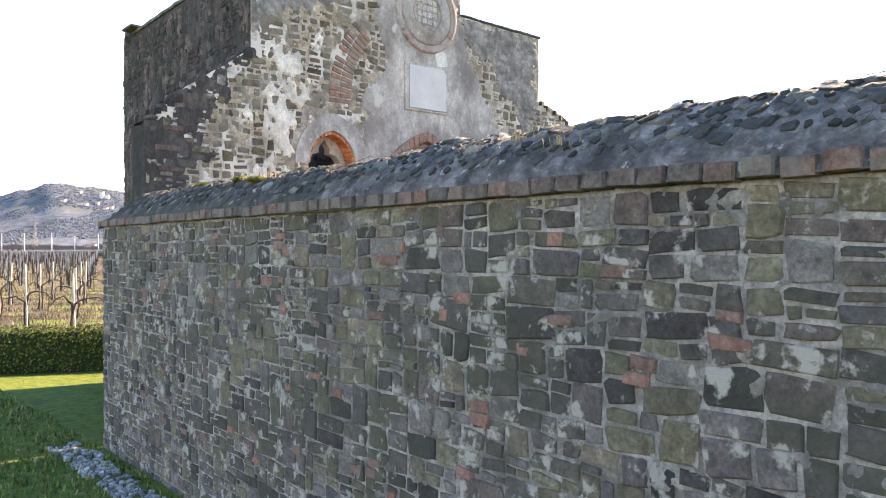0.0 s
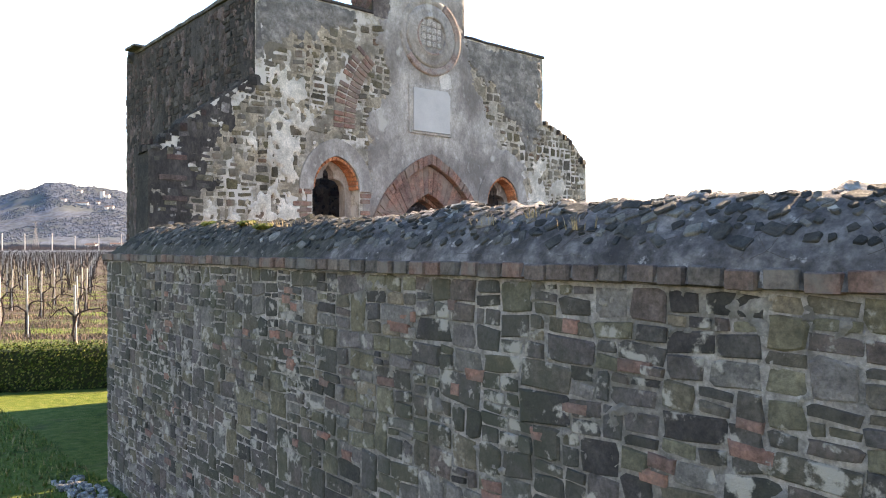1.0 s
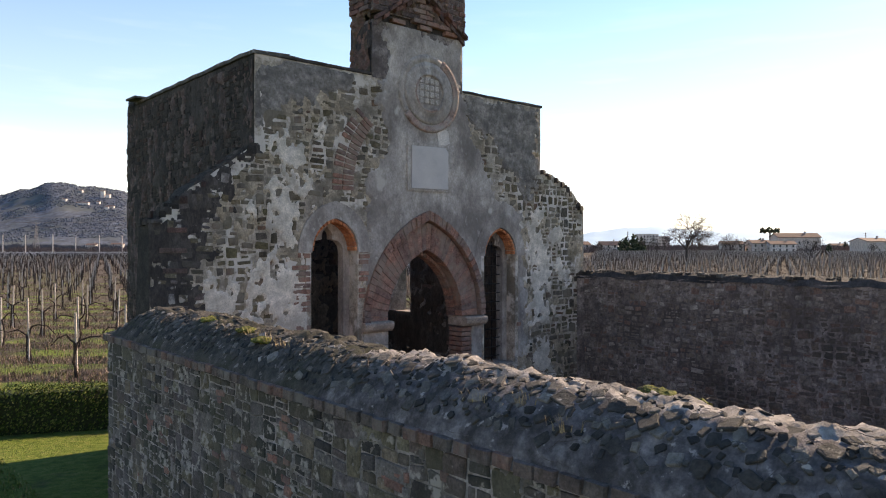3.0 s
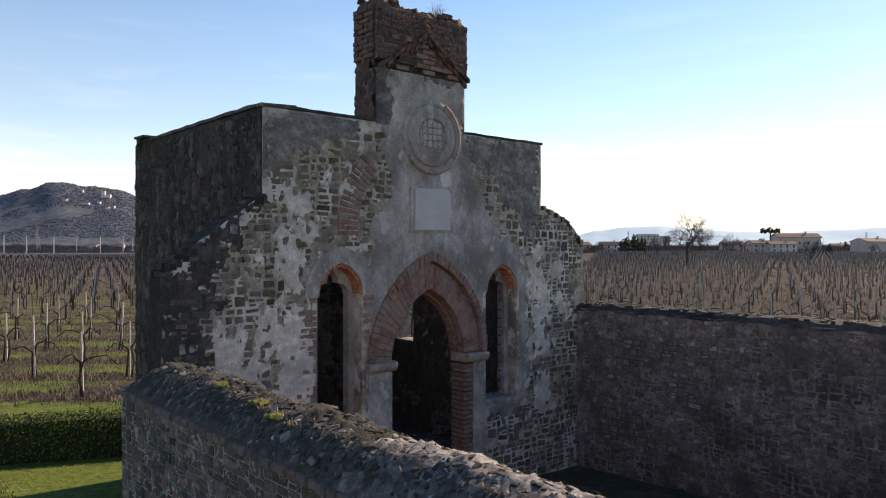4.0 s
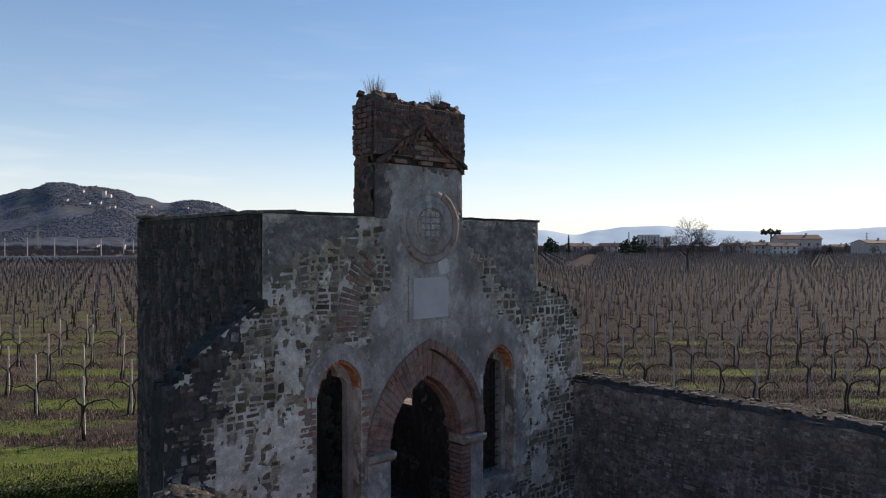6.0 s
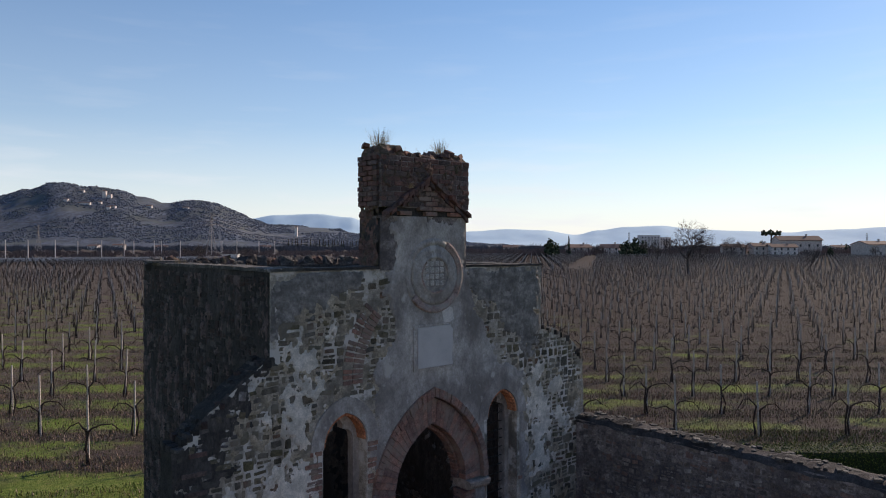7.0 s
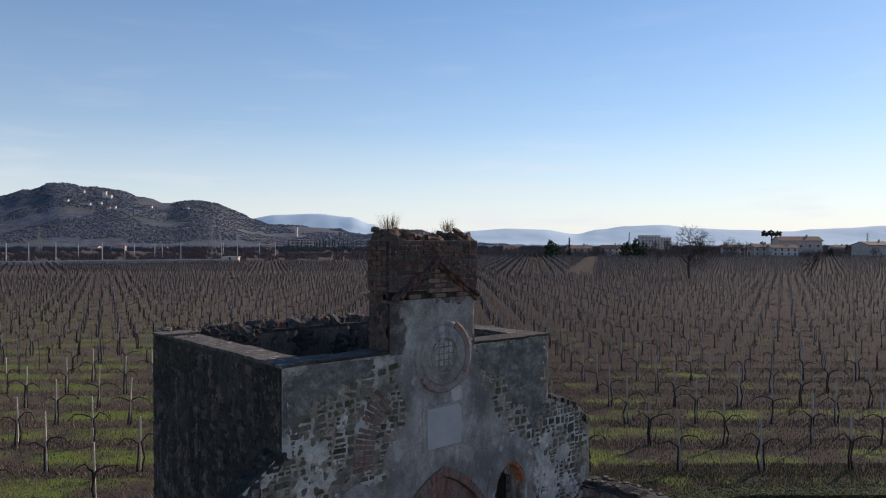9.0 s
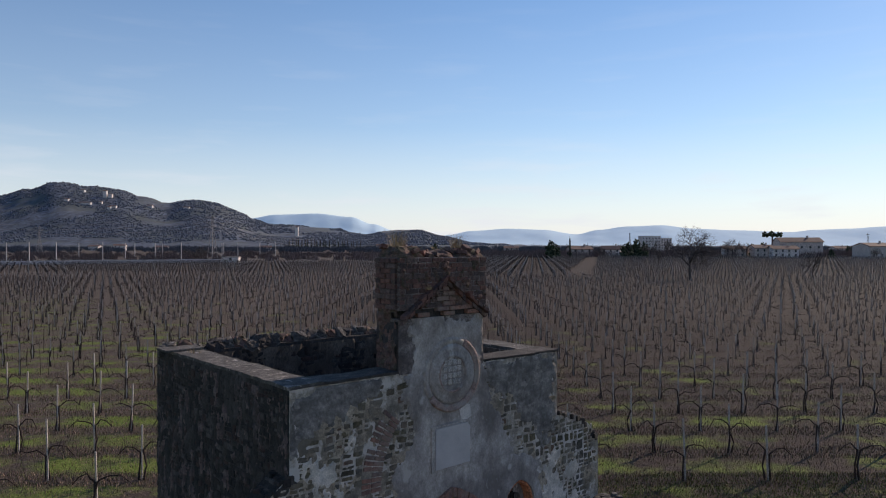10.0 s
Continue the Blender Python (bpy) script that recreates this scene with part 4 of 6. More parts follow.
# moss and dry weeds on the cap
for i, (x, y, r) in enumerate([(-1.28, -6.45, .055), (-1.2, -6.6, .04), (-1.62, -3.4, .07), (-1.55, -3.0, .07), (-1.5, -2.2, .08), (-1.1, -7.0, .05)]):
    bm = bmesh.new()
    bmesh.ops.create_icosphere(bm, subdivisions=3, radius=1, matrix=Matrix.Diagonal((r, r * 1.7, r * .3, 1)))
    roughen(bm, .02, 30)
    ob = tagged(part("moss_cushion", bm, m_moss), "yellow-green moss cushion on the mortared wall cap", "moss", "moss on the wall")
    ob.location = (x, y, cap_height(x) + .01)
for i, (x, y) in enumerate([(-1.66, -5.75), (-1.62, -6.0), (-1.6, -3.75), (-1.58, -3.5), (-1.7, -6.3), (-1.55, -3.2)]):
    tuft("grass_tuft", (x, y, cap_height(x) - .01), 40, .065, .10, 20 + i, "dry grass wisps on the mortared wall cap")

# dead stems of a creeper straggling over the cap
r = random.Random(88)
bm = bmesh.new()
for i in range(120):
    y, x = -r.uniform(4.6, 8.0), r.uniform(-1.84, -1.2)
    a, bend = r.uniform(-.9, .9), r.uniform(-1.4, 1.4)
    pts = []
    for k in range(6):
        pts.append(Vector((x, y, cap_height(max(-1.82, min(-1.0, x))) + .014 + .014 * r.random())))
        x += .022 * math.sin(a) - .006
        y += .03 * math.cos(a) * (1 if i % 2 else -1)
        a += bend * .3 + r.uniform(-.3, .3)
        if x < -1.85:
            x = -1.85
    tube(bm, pts, [.0011] * 6, 3, caps=False)
stems = part("dry_stems", bm, m_twig, wall_left, "dead pale creeper stems straggling over the cap")
stems["kind"] = "stuff"

# the front wall's stones
HOODS = [pointed(WIN_L[0], WIN_L[1] + .22, .62, 3.12, 3.80), pointed(WIN_R[0], WIN_R[1] + .22, 1.2, 3.05, 3.73), pointed(2.785, 1.19, -.3, 2.1, 3.75)]
OUTLINE = [(-1.25, -.2), (-1.23, 3.40), (-.98, 3.66), (-.5, 4.06), (0, 4.38), (.02, 5.5), (5.28, 5.5), (5.28, 4.46), (5.7, 4.36), (6.1, 4.16), (6.36, 3.92), (6.46, 3.7), (6.48, -.2)]
fs, fr, zone_stones = [], [], []
for u, v, w, h in rubble(-1.3, 6.5, -.2, 5.55, 9, .021, .016):
    pts = [(u + a * w / 2, v + b * h / 2) for a in (-1, 0, 1) for b in (-1, 1)]
    if not all(inside(OUTLINE, *p) for p in pts) or any(inside(q, *p) for q in HOODS for p in pts):
        continue
    in_arch = 1.30 < math.hypot(u - 2.8, v - 4.0) < 1.72 and u < 1.8 and v > 3.95
    if in_arch:
        continue
    if any(inside(q, u, v) for q in (PLASTER, CORNER)):
        if rng.random() < .96:
            continue
    if inside(SHOULDER, u, v) and rng.random() < .7:
        continue
    white = any(((u - cx) / rx) ** 2 + ((v - cz) / rz) ** 2 < 1 for cx, cz, rx, rz, k in PATCHES)
    if rng.random() < (.3 if white else .08):
        continue
    k = rng.uniform(.72, 1.04)
    m = frame_m(Vector((u, -.0, v)), X, Z, -Y, w * k, h * k, rng.uniform(.006, .018), rng.uniform(-8, 8))
    (zone_stones if inside(DARK_ZONE, u, v) else fs if u < 1.75 and v > 1.3 else fr).append(m)
rng.shuffle(fs)
for k, m in enumerate(fs[:310]):
    piece("stone", proto_front[(k * 7) % 24], m, front)
for k, m in enumerate(zone_stones):
    piece("stone", proto[(k * 7) % 24], m, front)
joined_stones("stonework", front, proto_front, fs[310:] + fr, m_frontstone_rest, "rubble stones bedded in mortar")
# stones stepping up the sloping edge of the buttresses
for x0, z0, x1, z1, n in ((-1.24, 3.44, .02, 4.43, 15), (5.32, 4.48, 6.02, 4.24, 7), (6.02, 4.24, 6.49, 3.78, 7)):
    for i in range(n):
        t = (i + rng.uniform(.2, .8)) / n
        for yy in (.06, .2, .34):
            p = Vector((x0 + (x1 - x0) * t, yy + rng.uniform(-.03, .03), z0 + (z1 - z0) * t - .005))
            piece("stone", proto_dark[(i * 5) % 24], frame_m(p, X, Y, Z, rng.uniform(.08, .16), rng.uniform(.1, .2), rng.uniform(.02, .06), rng.uniform(-20, 20)), front)
quoin = mesh_of("brick", box(bmesh.new(), -.5, .5, -.5, .5, -.5, .5, .07), m_brick)
quoin_dark = mesh_of("brick", box(bmesh.new(), -.5, .5, -.5, .5, -.5, .5, .07), m_darkbrick)
# brick quoins beside the windows and on the buttress
for x0, x1, z0, z1, kk in ((.48, .78, .8, 3.08, 3), (1.55, 1.72, 2.5, 3.4, 3), (-1.25, -.85, 2.9, 3.45, 2), (4.72, 4.86, 1.5, 2.1, 2)):
    z = z0
    while z < z1:
        w = rng.uniform(.5, 1) * (x1 - x0)
        xc = (x1 - w / 2) if x0 < .5 else (x0 + w / 2)
        if rng.random() < (.75 if kk == 3 else .3):
            piece("brick", quoin_dark if x0 < -1 else quoin, frame_m(Vector((xc, -.004, z)), X, Z, -Y, w, .058, .034, rng.uniform(-2, 2)), front)
        z += .078
# the broken relieving arch
brick_flat = mesh_of("brick", box(bmesh.new(), -.5, .5, -.5, .5, -.5, .5, .07), m_brick)
for ring, (r0, r1) in enumerate(((1.34, 1.52), (1.53, 1.68))):
    for i in range(15):
        a = radians(181 - 2.9 * i)
        if ring and i % 5 == 3:
            continue
        r = (r0 + r1) / 2
        p = Vector((2.8 + r * math.cos(a), -.004, 4.0 + r * math.sin(a)))
        piece("brick", brick_flat, frame_m(p, X, Z, -Y, (r1 - r0) * .97, .056, .03 + rng.uniform(-.01, .006), math.degrees(a) + rng.uniform(-3, 3)), front)

# pointing smeared over the joints and limewash left on the front
m_smear = surf("mortar_smear", [(.17, .16, .15), (.235, .223, .212), (.31, .297, .284)], 6, .95, .9, 45, stain=(.12, .112, .105), stain_scale=2.2)
m_lime = surf("lime_flake", [(.48, .45, .39), (.61, .575, .51), (.70, .67, .61)], 5, .95, .9, 45, stain=(.36, .335, .295), stain_scale=2.6, grain=.3)
m_cream = surf("cream_pointing", [(.27, .225, .165), (.37, .315, .24), (.47, .41, .325)], 5, .95, .9, 45, stain=(.13, .118, .098), stain_scale=1.8)


def patchy(level, seed, scale=1.0, tall=1.0):
    """Cover that comes and goes at three sizes."""
    def cover(u, v):
        return level + .22 * grain_field(u, v, 2.2 * scale, seed, tall) + .22 * grain_field(u, v, 6.5 * scale, seed + 4, tall) + .15 * grain_field(u, v, 17 * scale, seed + 9, tall)
    return cover


def on_rubble(level, seed, patches=False):
    base = patchy(level, seed, 1.0, .75)

    def cover(u, v):
        f = base(u, v)
        if patches:
            near = np.full(u.shape, -1.0)
            for cx, cz, rx, rz, k in PATCHES:
                near = np.maximum(near, 1 - np.hypot((u - cx) / (rx * 1.3), (v - cz) / (rz * 1.3)))
            f = f + .40 * np.clip(near, -.6, .3) + .16 * grain_field(u, v, 13, seed + 2, .6)
            for q in (PLASTER, CORNER, SHOULDER):
                f = f - .8 * np.clip(outline_field(q, u, v) + .05, 0, .4)
        f = f - 3 * np.clip(-.62 - u, 0, .4) * patches - 2.2 * np.clip(outline_field(DARK_ZONE, u, v) + .06, 0, .3) - 5 * np.clip(.14 - outline_field(OUTLINE, u, v), 0, .14) * patches
        return off_gaps(f, u, v)
    return cover


sheet("pointing", wall_left, (WX0, 0, 0), -Y, Z, -X, (.37, 9.6, -.1, 2.2), .0135, patchy(-.10, 2.5, 2.6, 1.0), m_smear, "smeared pale pointing mortar", lift=.0155, sink=.02, bump=.003, band=(-.12, .16))
sheet("pointing", front, (0, 0, 0), X, Z, -Y, (-1.24, 6.46, .4, 5.5), .02, on_rubble(-.03, 6.5), m_cream, "cream lime pointing", lift=.0125, sink=.016, bump=.003, band=(-.12, .16))
sheet("limewash", front, (0, 0, 0), X, Z, -Y, (-1.2, 6.4, .5, 4.9), .02, on_rubble(-.05, 11.5, True), m_lime, "flaking pale limewash", lift=.021, sink=.012, band=(-.03, .04), kind="stuff")
# darker mortar skin over the outer part of the left buttress
sheet("dark_crust", front, (0, 0, 0), X, Z, -Y, (-1.275, .3, .3, 4.46), .02, ragged_edge(DARK_ZONE, 2.2, 2.2, -.035), m_darkmortar, "dark mortar skin on the buttress", lift=.0085, sink=.012)
# the same dark mortar, in patches over the side wall's stones
sheet("dark_crust", side_l, (0, 0, 0), -Y, Z, -X, (-4.8, -.02, .2, 5.55), .025, patchy(-.04, 21.5, 1.3, .5), m_darkmortar, "dark mortar skin on the side wall", lift=.019, sink=.012, bump=.006)
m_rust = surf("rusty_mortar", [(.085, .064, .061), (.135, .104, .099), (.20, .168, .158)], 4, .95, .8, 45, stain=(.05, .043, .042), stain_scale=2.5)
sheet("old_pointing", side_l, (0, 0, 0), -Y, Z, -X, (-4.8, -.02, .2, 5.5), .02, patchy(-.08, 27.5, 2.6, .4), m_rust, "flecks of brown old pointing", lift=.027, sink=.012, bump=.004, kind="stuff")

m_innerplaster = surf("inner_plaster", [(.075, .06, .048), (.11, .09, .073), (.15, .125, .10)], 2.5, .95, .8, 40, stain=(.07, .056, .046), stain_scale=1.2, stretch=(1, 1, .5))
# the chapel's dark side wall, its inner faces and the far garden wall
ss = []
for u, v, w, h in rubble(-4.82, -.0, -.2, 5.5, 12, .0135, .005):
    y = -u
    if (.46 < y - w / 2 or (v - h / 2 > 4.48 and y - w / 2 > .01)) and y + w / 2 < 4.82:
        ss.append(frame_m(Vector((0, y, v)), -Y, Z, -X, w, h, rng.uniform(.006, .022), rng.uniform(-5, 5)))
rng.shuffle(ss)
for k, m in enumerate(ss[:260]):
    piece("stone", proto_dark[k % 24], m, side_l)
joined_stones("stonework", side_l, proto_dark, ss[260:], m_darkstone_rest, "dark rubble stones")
joined_stones("stonework", back, proto_dark, [frame_m(Vector((u, 4.38, v)), X, Z, -Y, w, h, .02) for u, v, w, h in courses(.6, 4.7, 2.2, 5.4, 14) if .5 < u < 4.75], m_darkstone_rest, "dark rubble stones")
joined_stones("stonework", side_r, proto_east, [frame_m(Vector((4.85, -u, v)), -Y, Z, -X, w, h, .02) for u, v, w, h in courses(-4.3, -.6, .1, 5.4, 15) if not (1.7 < v < 3.25 and 2.75 < -u < 4.0)], m_eaststone_rest, "dark rubble stones")
sheet("old_plaster", side_r, (4.85, 0, 0), -Y, Z, -X, (-4.37, -.46, .1, 5.5), .03, lambda u, v: np.where((v > 1.84) & (v < 3.14) & (u < -2.98) & (u > -3.76), -9, patchy(.12, 33.5, .8)(u, v)), m_innerplaster, "brown stained inner plaster", lift=.024, bump=.006)
sheet("old_plaster", back, (0, 4.38, 0), X, Z, -Y, (.46, 4.84, .1, 5.45), .03, patchy(.08, 37.5, .8), m_innerplaster, "brown stained inner plaster", lift=.024, bump=.006)
ws = []
for u, v, w, h in rubble(.02, 14.8, -.3, 2.62, 16, .012, .012):
    ws.append(frame_m(Vector((6.30, -u - .15, v)), -Y, Z, -X, w * rng.uniform(.7, 1.05), h * rng.uniform(.7, 1.05), rng.uniform(.008, .03), rng.uniform(-12, 12)))
near_ws = [m for m in ws if m.translation.y > -6 and m.translation.z > 1.3]
far_ws = [m for m in ws if not (m.translation.y > -6 and m.translation.z > 1.3)]
for k, m in enumerate(near_ws[:300]):
    piece("stone", proto_east[(k * 5) % 24], m, wall_right)
joined_stones("stonework", wall_right, proto_dark, near_ws[300:] + far_ws, m_eaststone_rest, "dark rubble stones")
bm = bmesh.new()
vs = []
for j in range(150):
    y = -.002 - j * .1
    vs.append([bm.verts.new((x, y, z + .05 * noise.noise(Vector((x * 3, y * 2.2, 0))) + .03 * noise.noise(Vector((x * 9, y * 7, 5))))) for x, z in ((6.27, 2.64), (6.36, 2.72), (6.55, 2.76), (6.74, 2.72), (6.83, 2.64))])
for a, b in zip(vs, vs[1:]):
    for k in range(4):
        bm.faces.new((a[k], a[k + 1], b[k + 1], b[k]))
bmesh.ops.recalc_face_normals(bm, faces=bm.faces)
part("cap", bm, m_darkmortar, wall_right, "rough mortar cap")
caps_e = [frame_m(Vector((rng.uniform(6.32, 6.78), -rng.uniform(.1, 14), 2.74)), X, Y, Z, rng.uniform(.05, .15), rng.uniform(.05, .15), rng.uniform(.012, .035), rng.uniform(0, 360)) for i in range(330)]
joined_stones("cap_rubble", wall_right, slabs, caps_e, m_slab_rest, "flat stones bedded in the cap")
sheet("pointing", wall_right, (6.30, 0, 0), -Y, Z, -X, (.05, 9.5, -.2, 2.64), .025, patchy(-.02, 41.5, 2.0, .8), m_eastmortar, "weathered uneven pointing", lift=.022, sink=.02, bump=.007, band=(-.12, .16))
# tower bricks
z, r = 6.50, 0
brick_plain = mesh_of("brick", box(bmesh.new(), -.5, .5, -.5, .5, -.5, .5, .05), m_darkbrick)
while z < 7.24:
    for x in [1.76 + .125 * (r % 2) + .25 * i for i in range(-1, 8)]:
        x0, x1 = max(x, 1.77), min(x + .24, 3.525)
        if x1 - x0 > .05:
            piece("brick", brick_plain, Matrix.Translation(((x0 + x1) / 2, -.0 + rng.uniform(-.006, .01), z + .035 + rng.uniform(-.005, .005))) @ pose(0, 0, 0, 0, rng.uniform(-1.5, 1.5), rng.uniform(-1, 1)) @ Matrix.Diagonal((x1 - x0 - .01, .07, .064, 1)), tower)
    for yy in [.03 + .125 * (r % 2) + .25 * i for i in range(-1, 2)]:
        y0, y1 = max(yy, .03), min(yy + .24, .53)
        if y1 - y0 > .05:
            piece("brick", brick_plain, Matrix.Translation((1.768 + rng.uniform(-.01, .006), (y0 + y1) / 2, z + .035)) @ Matrix.Diagonal((.07, y1 - y0 - .01, .064, 1)), tower)
            piece("brick", brick_plain, Matrix.Translation((3.525 + rng.uniform(-.008, .012), (y0 + y1) / 2, z + .035)) @ Matrix.Diagonal((.07, y1 - y0 - .01, .064, 1)), tower)
    z += .076
    r += 1
# loose and broken bricks on the tower's top
for i in range(46):
    x, yy = rng.uniform(1.82, 3.46), rng.uniform(.03, .48)
    m = Matrix.Translation((x, yy, 7.25 + .13 * abs(noise.noise(Vector((x * 3, yy * 3, 2)))) + rng.uniform(0, .10) * (x < 2.3 or x > 2.9))) @ pose(0, 0, 0, rng.uniform(-25, 25), rng.uniform(-25, 25), rng.uniform(0, 360))
    piece("brick", brick_plain, m @ Matrix.Diagonal((rng.uniform(.1, .24), rng.uniform(.08, .12), .062, 1)), tower)
brick_red = mesh_of("brick", box(bmesh.new(), -.5, .5, -.5, .5, -.5, .5, .05), m_brick)
for r in range(6):
    z = 6.37 + r * .076
    for i in range(-1, 8):
        x = 1.84 + .125 * (r % 2) + .25 * i
        if z < 6.99 - .56 * abs(x + .12 - 2.645) / .87 - .20 and 1.8 < x < 3.25 and rng.random() < .8:
            piece("brick", brick_red, Matrix.Translation((x + .12, -.012 + rng.uniform(-.01, .012), z + .035)) @ Matrix.Diagonal((.235, .10, .062, 1)), tower)


sheet("old_mortar", tower, (0, 0, 0), X, Z, -Y, (1.79, 3.5, 6.5, 7.2), .016, patchy(-.06, 51.5, 2.6, .8), m_towertop, "crumbling mortar over the bricks", lift=.056, sink=-.02, bump=.008)
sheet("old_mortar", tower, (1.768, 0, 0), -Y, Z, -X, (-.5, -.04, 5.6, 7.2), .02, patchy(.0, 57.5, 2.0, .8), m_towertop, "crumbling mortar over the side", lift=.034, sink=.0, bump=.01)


# ---- hedge ----
def hedge(path, width, height, seed, per_metre):
    rng = random.Random(seed)
    h = thing("hedge", "low clipped evergreen hedge at the edge of the vineyard", "hedge")
    pts = [Vector((x, y, 0)) for x, y in path]
    core = bmesh.new()
    leaves = []
    for a, b in zip(pts, pts[1:]):
        d = (b - a).normalized()
        side = Vector((-d.y, d.x, 0))
        n = max(2, int((b - a).length / .5))
        rows = []
        for i in range(n + 1):
            p = a + (b - a) * i / n
            g = ground_z(p.x, p.y)
            prof = ((-.46, -.1), (-.5, .3), (-.47, .75), (-.38, .9), (.38, .9), (.47, .75), (.5, .3), (.46, -.1))
            rows.append([core.verts.new(p + side * (s * width * .94 + .05 * noise.noise(p * 1.7 + Vector((s, z, 0)))) + Vector((0, 0, g + z * height + .04 * noise.noise(p * 2 + Vector((s * 3, z, 1)))))) for s, z in prof])
        for r, q in zip(rows, rows[1:]):
            for k in range(7):
                core.faces.new((r[k], r[k + 1], q[k + 1], q[k]))
        for r in (rows[0], rows[-1]):
            core.faces.new(r)
        for i in range(int((b - a).length * per_metre)):
            p = a + (b - a) * rng.random()
            g = ground_z(p.x, p.y)
            t = rng.random()
            if t < .42:
                s, z, nv = -.5, rng.uniform(0, .92), -side
            elif t < .5:
                s, z, nv = .5, rng.uniform(0, .92), side
            else:
                s, z, nv = rng.uniform(-.5, .5), .92, Z_UP
            q = p + side * (s * width + rng.uniform(-.04, .05)) + Vector((0, 0, g + z * height + rng.uniform(-.03, .07)))
            leaves.append((q, (nv + Vector((rng.uniform(-1, 1), rng.uniform(-1, 1), rng.uniform(-.6, 1)))).normalized(), rng.uniform(.018, .036)))
    bmesh.ops.recalc_face_normals(core, faces=core.faces)
    part("core", core, m_hedge_core, h, "dark inner twigs")
    vs, fs = [], []
    for q, nv, s in leaves:
        u = nv.orthogonal().normalized()
        w = nv.cross(u)
        k = len(vs)
        vs += [(q + u * s)[:], (q + w * s * .55 + nv * s * .15)[:], (q - u * s)[:], (q - w * s * .55 + nv * s * .15)[:]]
        fs.append((k, k + 1, k + 2, k + 3))
    me = bpy.data.meshes.new("foliage")
    me.from_pydata(vs, [], fs)
    me.materials.append(m_hedge)
    ob = new("foliage", me)
    ob.parent = h
    tagged(ob, "small glossy green leaves", kind="stuff")


Z_UP = Vector((0, 0, 1))
m_hedge_core = surf("hedge_core", [(.015, .02, .008), (.03, .04, .014)], 20, .9, .8, 60)
hedge([(-14, 12.25), (-.6, 7.35), (7.5, 4.35)], .85, .85, 3, 1700)
hedge([(7.5, 4.35), (15.3, 1.5), (34, -14.8)], .85, .85, 4, 1100)


# ---- loose cobbles at the foot of the near wall, and grass blades ----
rng = random.Random(77)
m_cobble = surf("river_cobble", [(.22, .22, .22), (.31, .31, .30), (.16, .165, .17), (.27, .26, .24), (.40, .39, .38)], 9, .7, .3, 60, "island")
cob = [stone_mesh(200 + i, m_cobble, 9, "stone", (.85, 1.1)) for i in range(8)]
cm = []
for i in range(560):
    y = rng.uniform(-4.6, .0)
    x = rng.uniform(-2.24, -1.95) + .05 * noise.noise(Vector((y * 2, 0, 0)))
    cm.append(Matrix.Translation((x, y, ground_z(x, y) + .016)) @ pose(0, 0, 0, rng.uniform(-14, 14), rng.uniform(-14, 14), rng.uniform(0, 360)) @ Matrix.Diagonal((rng.uniform(.035, .085), rng.uniform(.03, .06), rng.uniform(.012, .024), 1)))
pebbles = joined_stones("cobbles", None, cob, cm, m_cobble, "loose river cobbles in the grass beside the wall")
tagged(pebbles, category="cobbles")


def blades(name, count, place, height, material, seed, label):
    """Many grass blades as one mesh."""
    r = random.Random(seed)
    vs, fs = [], []
    for i in range(count):
        x, y = place(r)
        z = ground_z(x, y)
        a, h, w = r.uniform(0, 6.28), height * r.uniform(.4, 1.2), r.uniform(.007, .018)
        dx, dy = math.cos(a), math.sin(a)
        l = r.uniform(.1, .6) * h
        k = len(vs)
        vs += [(x - dy * w, y + dx * w, z - .01), (x + dy * w, y - dx * w, z - .01), (x + dx * l, y + dy * l, z + h)]
        fs.append((k, k + 1, k + 2))
    me = bpy.data.meshes.new(name)
    me.from_pydata(vs, [], fs)
    me.materials.append(material)
    return tagged(new(name, me), label, "grass", kind="stuff")


m_blade = surf("grass_blade", [(.065, .11, .02), (.10, .155, .028), (.16, .20, .045), (.24, .21, .085)], 5, .7, 0, 30, "island")
m_straw = surf("straw_blade", [(.15, .105, .085), (.21, .15, .12), (.29, .22, .175), (.13, .108, .065), (.11, .13, .045)], 5, .8, 0, 30, "island")


def lawn(r):
    return r.uniform(-9, -1.85), r.uniform(-4.5, 7.0)


def verge(r):
    d = r.uniform(0, 5)
    u = r.uniform(-9, 36)
    p = Vector((-.6, 8.0, 0)) + Vector((.935, -.353, 0)) * min(u, 16.5) + Vector((.755, -.656, 0)) * max(0, u - 16.5) + ROW_B * d
    return p.x, p.y


def field(r):
    n = r.uniform(-1.4, 7) if r.random() < .75 else r.uniform(7, 16)
    f = n - math.floor(n)
    if r.random() < .6 and .2 < f < .8:
        n = math.floor(n) + r.choice((-.12, .12, 0, .2, -.2))
    half = 19 + n * 2.3
    p = VINE_0 + ROW_B * (n * ROW_GAP) + ROW_A * (-10.5 + r.uniform(-half, half))
    return p.x, p.y


blades("lawn_grass", 26000, lawn, .055, m_blade, 1, "short green lawn grass")
blades("verge_grass", 45000, verge, .09, m_blade, 2, "short green grass along the hedge")
blades("vineyard_grass", 165000, field, .13, m_straw, 3, "dry straw-coloured grass under the vines")


